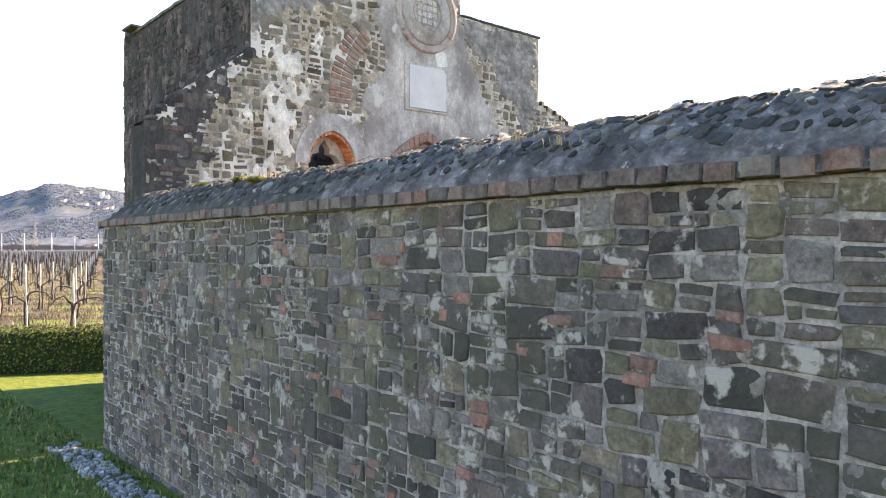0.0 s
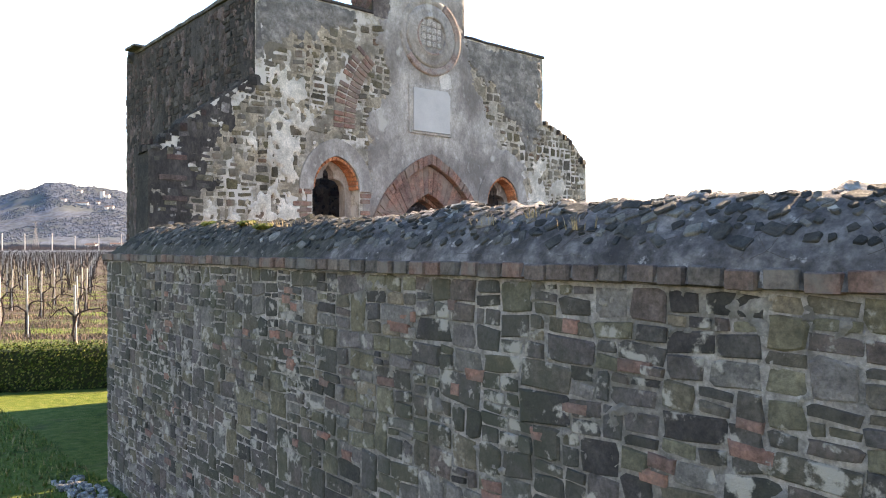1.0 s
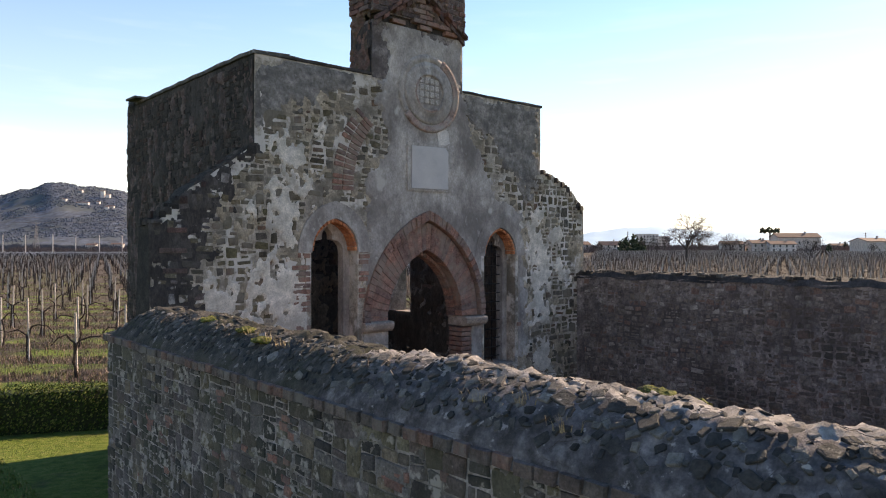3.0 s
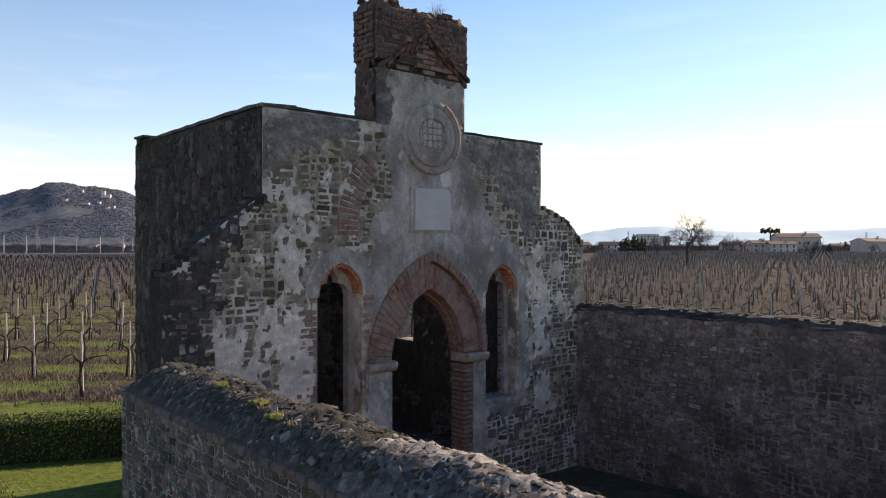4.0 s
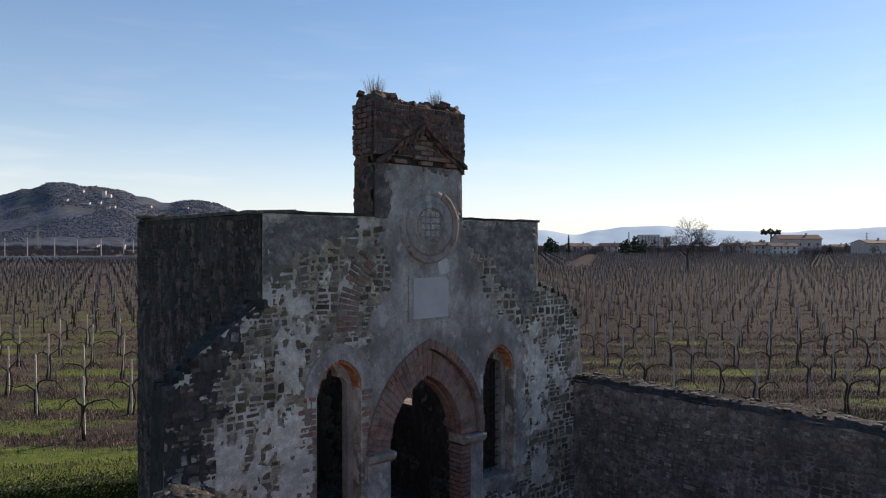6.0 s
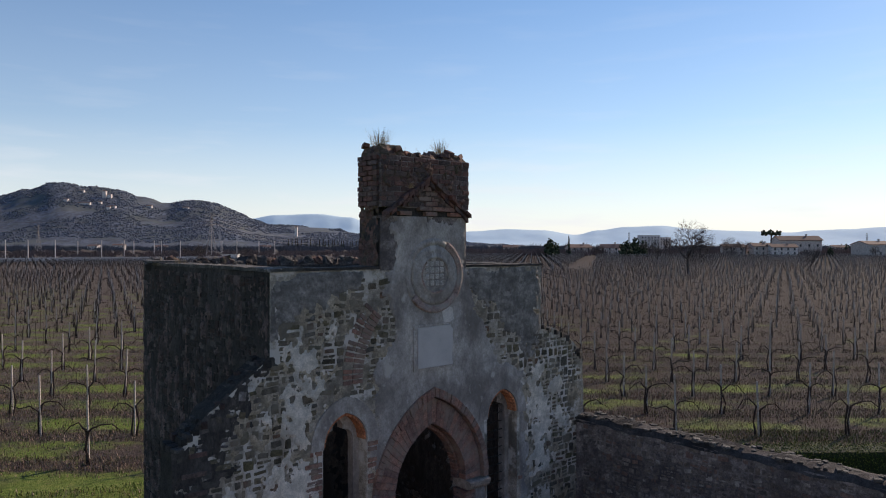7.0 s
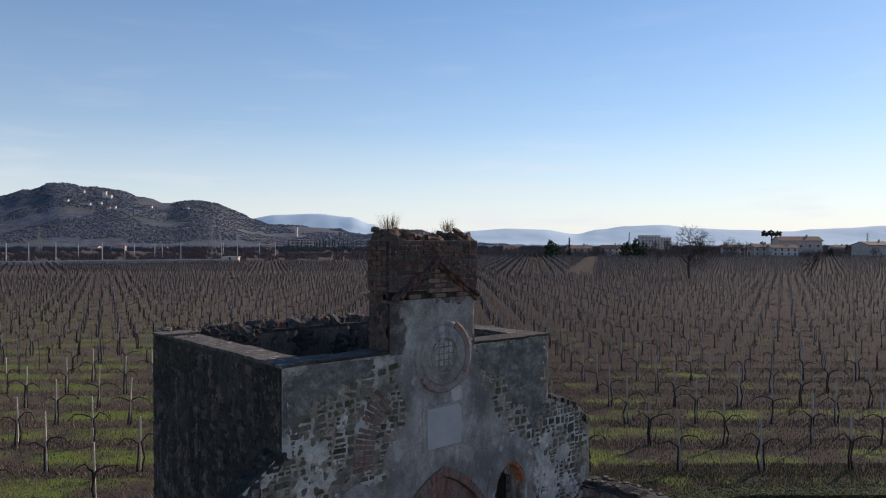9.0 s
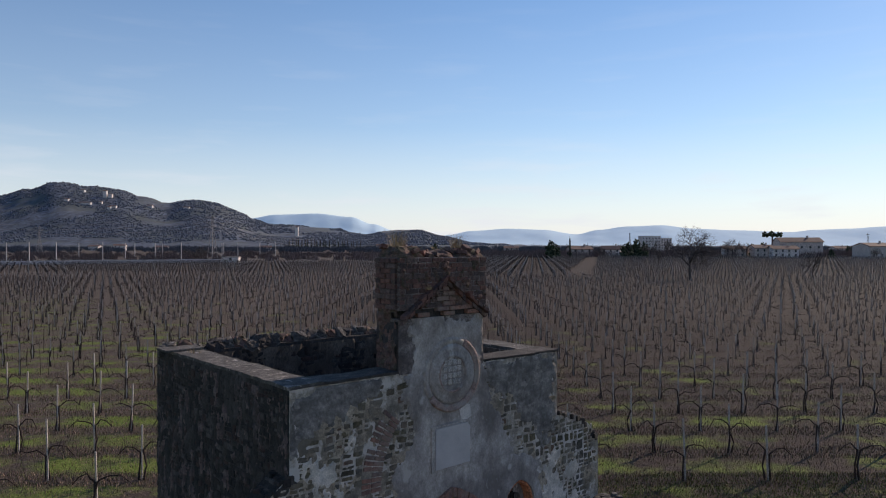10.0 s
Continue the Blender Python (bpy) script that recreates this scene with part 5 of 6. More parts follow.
# ---- vineyard ----
def vine_tubes(r, sides):
    """Two old vines at a post, in the post's own axes: the row runs along x."""
    rows = []
    for s in (-1, 1):
        base = Vector((s * r.uniform(.02, .10), r.uniform(-.08, .08), -.05))
        head = Vector((s * r.uniform(.0, .06), r.uniform(-.05, .05), r.uniform(.85, 1.15)))
        bend = (base + head) / 2 + Vector((r.uniform(-.12, .12), r.uniform(-.08, .08), 0))
        trunk = ([base, bend * .6 + base * .4 + Vector((0, 0, .05)), bend, bend * .4 + head * .6, head], [.044, .034, .03, .031, .036])
        reach, top = r.uniform(.55, 1.05), r.uniform(1.28, 1.42)
        arm = [head, head + Vector((s * .10, r.uniform(-.03, .03), r.uniform(.05, .14))), head + Vector((s * .34 * reach, 0, r.uniform(.10, .26))), head + Vector((s * .68 * reach, r.uniform(-.06, .06), r.uniform(.08, .28))), head + Vector((s * reach, r.uniform(-.08, .08), r.uniform(-.25, .22)))]
        spurs = []
        for k in range(r.randint(4, 6)):
            p = arm[1 + r.randint(0, 1)].lerp(arm[4], r.random())
            spurs.append(([p, p + Vector((r.uniform(-.10, .10), r.uniform(-.06, .06), r.uniform(.06, .5)))], [.008, .004]))
        rows.append((trunk, (arm, [.034, .027, .022, .017, .010]), spurs))
    return rows


def vine_thing(seed):
    r = random.Random(seed)
    v = thing("grapevine", "pruned bare grapevine pair trained on a pale post in grass", "grapevine", "grapevines in rows")
    hgt = r.uniform(1.9, 2.15)
    b = box(bmesh.new(), -.025, .025, -.025, .025, -.1, hgt, .006)
    b.verts.ensure_lookup_table()
    part("post", b, m_post, v, "pale weathered post")
    for trunk, arm, spurs in vine_tubes(r, 6):
        bm = tube(bmesh.new(), trunk[0], trunk[1], 7)
        part("trunk", roughen(bm, .012, 14), m_wood, v, "dark gnarled trunk")
        bm = tube(bmesh.new(), arm[0], arm[1], 6)
        cane = part("cane", roughen(bm, .008, 16), m_wood, v, "dark bent cane")
        for p, q in spurs:
            part("spur", tube(bmesh.new(), p, q, 4), m_wood, cane)
    return v


ROW_TURN = math.degrees(math.atan2(ROW_A.y, ROW_A.x))


def vine_place(m, n, r):
    p = VINE_0 + ROW_A * (POST_GAP * m + r.uniform(-.22, .22)) + ROW_B * (ROW_GAP * n + r.uniform(-.08, .08))
    return Vector((p.x, p.y, ground_z(p.x, p.y)))


protos_v = [vine_thing(300 + i) for i in range(7)]
used = 0
rest_v = []
rng = random.Random(9)
for n in range(-1, 46):
    depth = 24 + 3.3 * n
    mid = -5.0 - .02 * n
    half = int((depth * .70 + 6) / POST_GAP)
    for m in range(int(mid) - half, int(mid) + half + 1):
        if n == -1 and m > -5:
            continue
        if rng.random() < .02:
            continue
        p = vine_place(m, n, rng)
        if n < 6 and (-16 < m < -2 - n * .0 or -4 < m < 5 + n) and used < 120:
            k = used
            mtx = Matrix.Translation(p) @ pose(0, 0, 0, rng.uniform(-2, 2), rng.uniform(-2, 2), ROW_TURN + rng.choice((0, 180)) + rng.uniform(-5, 5))
            if k < 7:
                protos_v[k].matrix_basis = mtx
            else:
                copy_thing(protos_v[k % 7], mtx)
            used += 1
        else:
            rest_v.append((p, n))


# beyond the cross track the rows run away from the viewer
FAR_B = Vector((.744, .668, 0))
FAR_A = Vector((.668, -.744, 0))
for i in range(-110, 90):
    for j in range(0, 95):
        p = Vector((-4.5, -8.4, 0)) + FAR_B * (180 + 3.8 * j + rng.uniform(-.3, .3)) + FAR_A * (2.9 * i + 40 + rng.uniform(-.1, .1))
        d = p - Vector((-4.5, -8.4, 0))
        deep, wide = d.dot(ROW_B), d.dot(ROW_A)
        if deep < 178 or abs(wide) > .68 * deep or deep > (520 if wide > -.1 * deep else 330) or abs(wide - .22 * deep + 6) < 3.5:
            continue
        p.z = ground_z(p.x, p.y)
        rest_v.append((p, 60))


def vine_rest(name, plants, full, label):
    """All the further vines: posts in one mesh, wood in another."""
    r = random.Random(4)
    pv, pf, wv, wf = [], [], [], []
    for p, n in plants:
        w, hgt = (.019 if n < 40 else .021), r.uniform(1.75, 2.1)
        k = len(pv)
        for z in (-.1, hgt):
            pv += [(p.x + a * w, p.y + b * w, p.z + z) for a, b in ((-1, -1), (1, -1), (1, 1), (-1, 1))]
        pf += [(k + i, k + (i + 1) % 4, k + 4 + (i + 1) % 4, k + 4 + i) for i in range(4)] + [(k + 4, k + 5, k + 6, k + 7)]
        for s in (-1, 1):
            lean = Vector((r.uniform(-.1, .1), r.uniform(-.1, .1), 0))
            reach = r.uniform(.5, 1.1)
            head = r.uniform(.85, 1.15)
            line = [p + ROW_A * (s * .05) + Vector((0, 0, -.05)), p + ROW_A * (s * .05) + lean + Vector((0, 0, .5)), p + ROW_A * (s * .04) + Vector((0, 0, head)), p + ROW_A * (s * .35 * reach) + Vector((0, 0, head + r.uniform(.08, .26))), p + ROW_A * (s * reach) + Vector((0, 0, head + r.uniform(-.2, .25)))]
            rad = [.044, .036, .037, .024, .014]
            k = len(wv)
            for q, d in zip(line, rad):
                d = d * (1 if n < 40 else 1.25)
                flat = (ROW_A, ROW_B, (ROW_A + ROW_B) * -.7) if q.z < p.z + 1.2 else (Z_UP, ROW_B, (Z_UP + ROW_B) * -.7)
                wv += [(q + f * d)[:] for f in flat]
            for j in range(len(line) - 1):
                wf += [(k + 3 * j + i, k + 3 * j + (i + 1) % 3, k + 3 * j + 3 + (i + 1) % 3, k + 3 * j + 3 + i) for i in range(3)]
            for c in range(6):
                q = line[2] + (line[4] - line[2]) * r.random()
                t = q + ROW_A * r.uniform(-.2, .2) + Vector((0, 0, r.uniform(.12, .6)))
                k = len(wv)
                wv += [(q + ROW_A * .015)[:], (q - ROW_A * .015)[:], t[:]]
                wf.append((k, k + 1, k + 2))
            if n < 61 and r.random() < .85:
                q = p + ROW_A * (s * r.uniform(1.2, 1.9))
                q.z = p.z
                k = len(wv)
                t = q + Vector((r.uniform(-.08, .08), r.uniform(-.08, .08), r.uniform(.8, 1.55)))
                wv += [(q + f * .016)[:] for f in (ROW_A, ROW_B, (ROW_A + ROW_B) * -.7)] + [(t + f * .012)[:] for f in (ROW_A, ROW_B, (ROW_A + ROW_B) * -.7)]
                wf += [(k + i, k + (i + 1) % 3, k + 3 + (i + 1) % 3, k + 3 + i) for i in range(3)]
    for nm, v, f, mt, lb in (("vineyard_posts", pv, pf, m_post, "pale posts of the vine rows"), ("vineyard_vines", wv, wf, m_wood, label)):
        me = bpy.data.meshes.new(nm)
        me.from_pydata(v, [], f)
        me.materials.append(mt)
        tagged(new(nm, me), lb, "vineyard", kind="stuff")


vine_rest("vineyard", rest_v, True, "dark pruned vines in long rows")


# ---- far things: side is the sideways share of the depth ----
FWD, RIGHT = Vector((.6545, .756, 0)), Vector((.756, -.6545, 0))
EYE0 = Vector((-4.5, -8.4, 0))


def spot(side, depth, z=None):
    p = EYE0 + FWD * depth + RIGHT * (side * depth)
    p.z = ground_z(p.x, p.y) if z is None else z
    return p


def S(x):
    return (x - 784) / 1268


def leafless_tree(seed, height, label, spread=.55, levels=6):
    r = random.Random(seed)
    t = thing("tree", label, "tree")
    wood, twigs = bmesh.new(), bmesh.new()

    def grow(p, d, length, rad, lev):
        mid = p + d * length * .5 + Vector((r.uniform(-1, 1), r.uniform(-1, 1), r.uniform(-.3, .6))) * length * .07
        end = p + d * length
        tube(wood if lev < 3 else twigs, [p, mid, end], [rad, rad * .85, rad * .68], 6 if lev < 2 else 3, caps=lev < 1)
        if lev >= levels:
            return
        for i in range(r.randint(3, 4) if lev else 6):
            a = r.uniform(0, 6.28)
            o = d.orthogonal().normalized()
            o.rotate(Matrix.Rotation(a, 3, d))
            nd = (d * r.uniform(.5, 1) + o * r.uniform(.5, 1.1) * spread * 1.6 + Vector((0, 0, .12))).normalized()
            grow(p.lerp(end, r.uniform(.55, 1)), nd, length * r.uniform(.58, .8), rad * .55, lev + 1)
    grow(Vector((0, 0, -.2)), Vector((0, 0, 1)), height * .36, height * .022, 0)
    part("trunk", wood, m_twig, t, "dark trunk and limbs")
    part("crown", twigs, m_twig, t, "fine bare twigs")
    return t


far_tree = leafless_tree(5, 15.5, "spreading leafless tree standing alone in the vineyard", .68)
far_tree.location = spot(S(1220), 165)
small_tree = leafless_tree(8, 8.0, "small leafless tree beside the far vineyard", levels=4)
small_tree.location = spot(S(1438), 175)
for x, d, h, sd in ((1296, 430, 15, 11), (1315, 440, 13, 12), (1150, 420, 14, 13), (1180, 430, 15, 14), (1060, 420, 9, 15), (435, 330, 8, 16), (360, 380, 10, 17), (1240, 440, 14, 18), (1550, 420, 8, 19), (330, 400, 8, 20), (345, 360, 8, 21), (1165, 260, 8, 22)):
    copy_thing(far_tree if sd % 2 else small_tree, Matrix.Translation(spot(S(x), d)) @ pose(0, 0, 0, 0, 0, sd * 47)).scale = (h / (15.5 if sd % 2 else 8),) * 3

m_ever = surf("evergreen", [(.018, .028, .014), (.03, .045, .02), (.045, .06, .03)], 1.2, .9, .6, 6, "island")
m_bush = surf("bare_thicket", [(.14, .112, .108), (.18, .146, .138), (.22, .18, .168), (.105, .09, .084)], 1.0, .95, .0, 5, "island", specular=.05)


def clumps(bm, r, centre, size, count, flat=1.0, sub=1):
    for i in range(count):
        o = Vector((r.gauss(0, .42), r.gauss(0, .42), r.gauss(0, .36) * flat)) * size
        s = size * r.uniform(.18, .42)
        res = bmesh.ops.create_icosphere(bm, subdivisions=sub, radius=s, matrix=Matrix.Translation(centre + o))
        for v in res["verts"]:
            v.co += noise.noise_vector(v.co * (2.2 / s)) * s * .55


def evergreen(kind, h, seed, label):
    r = random.Random(seed)
    t = thing(kind, label, "tree")
    part("trunk", tube(bmesh.new(), [Vector((0, 0, -.2)), Vector((.1, 0, h * .4)), Vector((0, .1, h * .85))], [h * .05, h * .042, h * .03], 6), m_wood, t)
    bm = bmesh.new()
    if kind == "cypress_tree":
        for i in range(22):
            z = h * (.08 + .9 * i / 22)
            clumps(bm, r, Vector((0, 0, z)), h * .11 * (1.15 - i / 22), 2)
    elif kind == "umbrella_pine":
        for a in range(9):
            clumps(bm, r, Vector((math.cos(a * .7) * h * .28, math.sin(a * .7) * h * .28, h * (.86 + .04 * (a % 3)))), h * .17, 7, .4)
    else:
        for i in range(12):
            z = h * (.15 + .8 * i / 12)
            clumps(bm, r, Vector((r.uniform(-.1, .1) * h, r.uniform(-.1, .1) * h, z)), h * .34 * (1.1 - .75 * i / 12), 5)
    part("crown", bm, m_ever, t, "dark evergreen crown")
    return t


cyp = evergreen("cypress_tree", 14, 2, "slender dark cypress in a distant row")
cyp.location = spot(S(1008), 430)
cyp["label"] = "slender dark cypress beside the distant houses"
pine = evergreen("umbrella_pine", 17, 3, "umbrella pine rising over the farmhouse roofs")
pine.location = spot(S(1366), 500)
con = evergreen("conifer_tree", 11, 4, "dark broad conifer near distant houses")
con.location = spot(S(975), 420)
for x, d, h in ((985, 440, 9), (1110, 430, 10), (1125, 440, 12), (1140, 440, 10), (1102, 425, 8), (1330, 450, 8), (1470, 430, 6), (1130, 420, 8), (1500, 520, 8), (1560, 520, 10), (770, 600, 10), (1330, 480, 9), (1350, 480, 10)):
    copy_thing(con, Matrix.Translation(spot(S(x), d)) @ pose(0, 0, 0, 0, 0, x * 7)).scale = (h / 11,) * 3
for i in range(24):
    x = 512 + i * 5.4 + (i % 3)
    c = copy_thing(cyp, Matrix.Translation(spot(S(x), 1150 - i * 6, 3.0)) @ pose(0, 0, 0, 0, 0, i * 61))
    c.scale = (1.1 * (1 - .016 * i + .05 * (i % 4)),) * 3
    tagged(c, "slender dark cypress in a distant row", group="row of cypresses")

# thickets along the plain's far edge
r = random.Random(31)


def thicket(count, place, size, label, material):
    """Leafless scrub: sprays of thin upright twigs, as one mesh."""
    vs, fs = [], []
    for i in range(count):
        c, h = place(), r.uniform(*size)
        for k in range(90):
            a, o = r.uniform(0, 6.28), r.random() ** .6
            b = c + Vector((math.cos(a), math.sin(a), 0)) * (o * h * .45) + Vector((0, 0, h * r.uniform(0, .45) * (1 - .5 * o) - .2))
            t = b + Vector((math.cos(a) * r.uniform(-.1, .4), math.sin(a) * r.uniform(-.1, .4), r.uniform(.3, .6))) * h * r.uniform(.5, 1)
            w = RIGHT * h * r.uniform(.012, .028)
            n = len(vs)
            vs += [(b - w)[:], (b + w)[:], t[:]]
            fs.append((n, n + 1, n + 2))
    me = bpy.data.meshes.new("thicket")
    me.from_pydata(vs, [], fs)
    me.materials.append(material)
    tagged(new("thicket", me), label, "scrub", kind="stuff")


thicket(420, lambda: spot(r.uniform(-.72, -.08), r.uniform(350, 620)), (2.5, 6.5), "brown leafless bushes and scrub along the plain", m_bush)
thicket(520, lambda: spot(r.uniform(-.08, .72), r.uniform(440, 560)), (4.0, 9.0), "brown leafless tree belt behind the far houses", m_bush)
# twigs coloured blue-grey to stand in for haze at this depth
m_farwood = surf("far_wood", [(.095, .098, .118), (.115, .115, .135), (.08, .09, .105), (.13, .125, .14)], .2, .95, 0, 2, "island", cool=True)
thicket(800, lambda: spot(r.uniform(-.72, .72), r.uniform(700, 1300)), (6.0, 13.0), "haze-tinted distant belts of leafless trees", m_farwood)

# ---- houses ----
m_roof = surf("clay_roof", [(.12, .08, .07), (.155, .10, .085), (.10, .078, .072)], 1.2, .9, .5, 8)
m_wall_white = surf("white_render", [(.55, .53, .50), (.66, .64, .61)], .8, .9, .2, 5)
m_wall_ochre = surf("beige_render", [(.42, .39, .355), (.52, .485, .445)], .8, .9, .2, 5)
m_glass = surf("dark_window", [(.03, .033, .04), (.05, .055, .06)], 2, .25, 0, 5, specular=.5)


def house(name, side, depth, w, d, eave, ridge, material, turn, cols, storeys, label, chimney=True):
    h = thing(name, label, "house", "distant houses")
    h.matrix_basis = Matrix.Translation(spot(side, depth)) @ pose(0, 0, 0, 0, 0, ROW_TURN + turn)
    part("wall", box(bmesh.new(), -w / 2, w / 2, 0, d, -.5, eave), material, h, "")
    bm = bmesh.new()
    o = .6
    if ridge > eave + .3:
        v = [bm.verts.new(p) for p in ((-w / 2 - o, -o, eave - .15), (w / 2 + o, -o, eave - .15), (w / 2 + o, d / 2, ridge), (-w / 2 - o, d / 2, ridge), (w / 2 + o, d + o, eave - .15), (-w / 2 - o, d + o, eave - .15))]
        u = [bm.verts.new(p.co + Vector((0, 0, -.3))) for p in v]
        for a in ((0, 1, 2, 3), (3, 2, 4, 5)):
            bm.faces.new([v[i] for i in a])
            bm.faces.new([u[i] for i in reversed(a)])
        for a, b in ((0, 1), (1, 2), (2, 4), (4, 5), (5, 3), (3, 0)):
            bm.faces.new((v[b], v[a], u[a], u[b]))
    else:
        box(bm, -w / 2 - .3, w / 2 + .3, -.3, d + .3, eave, eave + .4)
    bmesh.ops.recalc_face_normals(bm, faces=bm.faces)
    roof = part("roof", bm, m_roof if ridge > eave + .3 else m_wall_ochre, h, "red-brown clay tile roof" if ridge > eave + .3 else "flat roof")
    if ridge > eave + .3:
        for gx in (-w / 2 + .01, w / 2 - .01):
            g = bmesh.new()
            t = [g.verts.new((gx, y, z)) for y, z in ((.02, eave - .02), (d - .02, eave - .02), (d / 2, ridge - .32))]
            t2 = [g.verts.new((gx * .98, p.co.y, p.co.z)) for p in t]
            g.faces.new(t), g.faces.new(list(reversed(t2)))
            for i in range(3):
                g.faces.new((t[i], t[(i + 1) % 3], t2[(i + 1) % 3], t2[i]))
            bmesh.ops.recalc_face_normals(g, faces=g.faces)
            part("gable", g, material, h)
        if chimney:
            part("chimney", box(bmesh.new(), w * .2, w * .2 + .9, d * .4, d * .4 + .9, ridge - 1, ridge + 1.1, .05), m_wall_ochre, roof, "small chimney")
    for s in range(storeys):
        for c in range(cols):
            x = -w / 2 + w * (c + .5) / cols
            z = 1.0 + s * (eave - .6) / storeys
            wnd = part("window", box(bmesh.new(), x - .55, x + .55, -.06, .05, z, z + 1.5), m_glass, h, "dark shuttered window")
            part("sill", box(bmesh.new(), x - .7, x + .7, -.16, .04, z - .14, z - .02), m_wall_white, wnd)
    return h


house("farmhouse", S(1418), 455, 27, 11, 10.2, 12.8, m_wall_ochre, 0, 5, 2, "long beige farmhouse with a red-brown tile roof")
house("farmhouse", S(1390), 440, 16, 9, 5.8, 7.6, m_wall_white, 0, 4, 2, "white farmhouse wing with a dark tile roof")
house("farmhouse", S(1352), 445, 13, 8, 6.4, 8.2, m_wall_ochre, 8, 3, 2, "beige farm building with a tile roof")
house("house", S(1300), 450, 13, 9, 5.8, 7.6, m_wall_ochre, -10, 3, 2, "small beige house behind leafless trees")
house("barn", S(1560), 430, 20, 12, 7.4, 9.4, m_wall_ochre, 20, 3, 1, "plain beige barn with a low tile roof")
house("house", S(1030), 470, 15, 9, 5.4, 7.4, m_wall_ochre, 15, 3, 2, "beige country house with a tile roof")
house("house", S(1080), 480, 13, 9, 5.2, 7.6, m_wall_white, -20, 3, 2, "white house with a low tile roof")
house("apartment_block", S(1152), 760, 20, 14, 17, 17, m_wall_white, 0, 6, 5, "pale apartment block with a flat roof", False)
house("apartment_block", S(1176), 780, 15, 14, 15, 15, m_wall_white, 0, 5, 5, "pale apartment block with a flat roof", False)
house("shed", S(408), 330, 7, 4, 2.2, 2.2, m_wall_white, 0, 1, 1, "low white field shed", False)
house("house", S(1490), 640, 14, 9, 5, 7, m_wall_white, 10, 3, 2, "white house far across the plain")
house("house", S(470), 900, 14, 9, 5, 7, m_wall_white, 10, 3, 2, "white house below the hill")
house("house", S(165), 1000, 16, 10, 6, 8, m_wall_white, -10, 3, 2, "white house below the hill")
house("house", S(212), 1000, 16, 10, 7, 9, m_wall_white, 14, 3, 2, "white house below the hill")
house("house", S(285), 950, 15, 10, 5, 7, m_wall_ochre, 0, 3, 2, "pale house below the hill")
house("house", S(680), 900, 20, 10, 7, 9, m_wall_white, 0, 5, 2, "long white house far across the plain")
house("house", S(905), 700, 14, 9, 5, 7, m_wall_ochre, 0, 3, 2, "beige house far across the plain")

# ---- poles, pylons and wires ----
m_conc = surf("concrete_pole", [(.45, .44, .42), (.55, .54, .51)], 3, .9, .2, 12)
m_steel = surf("grey_steel", [(.20, .205, .21), (.28, .285, .29)], 4, .6, .1, 20, metal=.4)
pole = thing("concrete_pole", "tall pale concrete pole at the vineyard's far edge", "pole", "row of concrete poles")
part("shaft", tube(bmesh.new(), [Vector((0, 0, -.3)), Vector((0, 0, 4.5)), Vector((0, 0, 9.2))], [.24, .22, .19], 8), m_conc, pole)
part("cap", box(bmesh.new(), -.3, .3, -.06, .06, 9.0, 9.12), m_conc, pole)
pole.location = spot(S(52), 330)
for x, d in ((100, 325), (140, 420), (182, 345), (222, 350), (239, 400), (275, 360), (288, 420), (321, 365), (393, 400), (396, 440), (421, 410), (12, 330), (460, 450), (488, 470)):
    copy_thing(pole, Matrix.Translation(spot(S(x), d)))


def pylon(h, seed):
    t = thing("power_pylon", "grey lattice steel power pylon", "pylon", "power pylons")
    legs = [(-1, -1), (1, -1), (1, 1), (-1, 1)]
    width = lambda z: h * (.085 - .07 * min(1, z / (h * .75)))
    lv = [h * k / 9 for k in range(10)]
    for a, b in legs:
        part("leg", tube(bmesh.new(), [Vector((a * width(z), b * width(z), z - .2)) for z in lv], [.12] * 10, 4), m_steel, t)
    bm = bmesh.new()
    for z0, z1 in zip(lv, lv[1:]):
        for i in range(4):
            (a, b), (c, d) = legs[i], legs[(i + 1) % 4]
            tube(bm, [Vector((a * width(z0), b * width(z0), z0)), Vector((c * width(z1), d * width(z1), z1))], [.06, .06], 3)
            tube(bm, [Vector((c * width(z0), d * width(z0), z0)), Vector((a * width(z1), b * width(z1), z1))], [.06, .06], 3)
    part("bracing", bm, m_steel, t)
    for k, z in enumerate((.74, .84, .94)):
        part("crossarm", tube(bmesh.new(), [Vector((-h * .13, 0, h * z)), Vector((0, 0, h * z + .4)), Vector((h * .13, 0, h * z))], [.08, .16, .08], 4), m_steel, t)
    return t


py = pylon(23, 1)
py.matrix_basis = Matrix.Translation(spot(S(376), 360)) @ pose(0, 0, 0, 0, 0, 20)
copy_thing(py, Matrix.Translation(spot(S(70), 560)) @ pose(0, 0, 0, 0, 0, 20))
copy_thing(py, Matrix.Translation(spot(S(1114), 900)) @ pose(0, 0, 0, 0, 0, 60))
copy_thing(py, Matrix.Translation(spot(S(1535), 950)) @ pose(0, 0, 0, 0, 0, 60))
for k in range(3):
    for s in (-1, 1):
        a0, b0 = spot(S(376), 360), spot(S(70), 560)
        off = Vector((s * 2.9, 0, 23 * (.74 + .1 * k)))
        for q0, q1, sag in ((a0 + off, b0 + off, 7), (a0 + off, spot(S(560), 620) + Vector((s * 2, 0, 9 + 2 * k)), 4), (a0 + off, spot(S(-260), 330) + off, 4)):
            line = [q0.lerp(q1, i / 14) - Vector((0, 0, sag * 4 * (i / 14) * (1 - i / 14))) for i in range(15)]
            tagged(part("power_line", tube(bmesh.new(), line, [.05] * 15, 3), m_steel), "thin sagging power line between the pylons", "power line", "power lines")

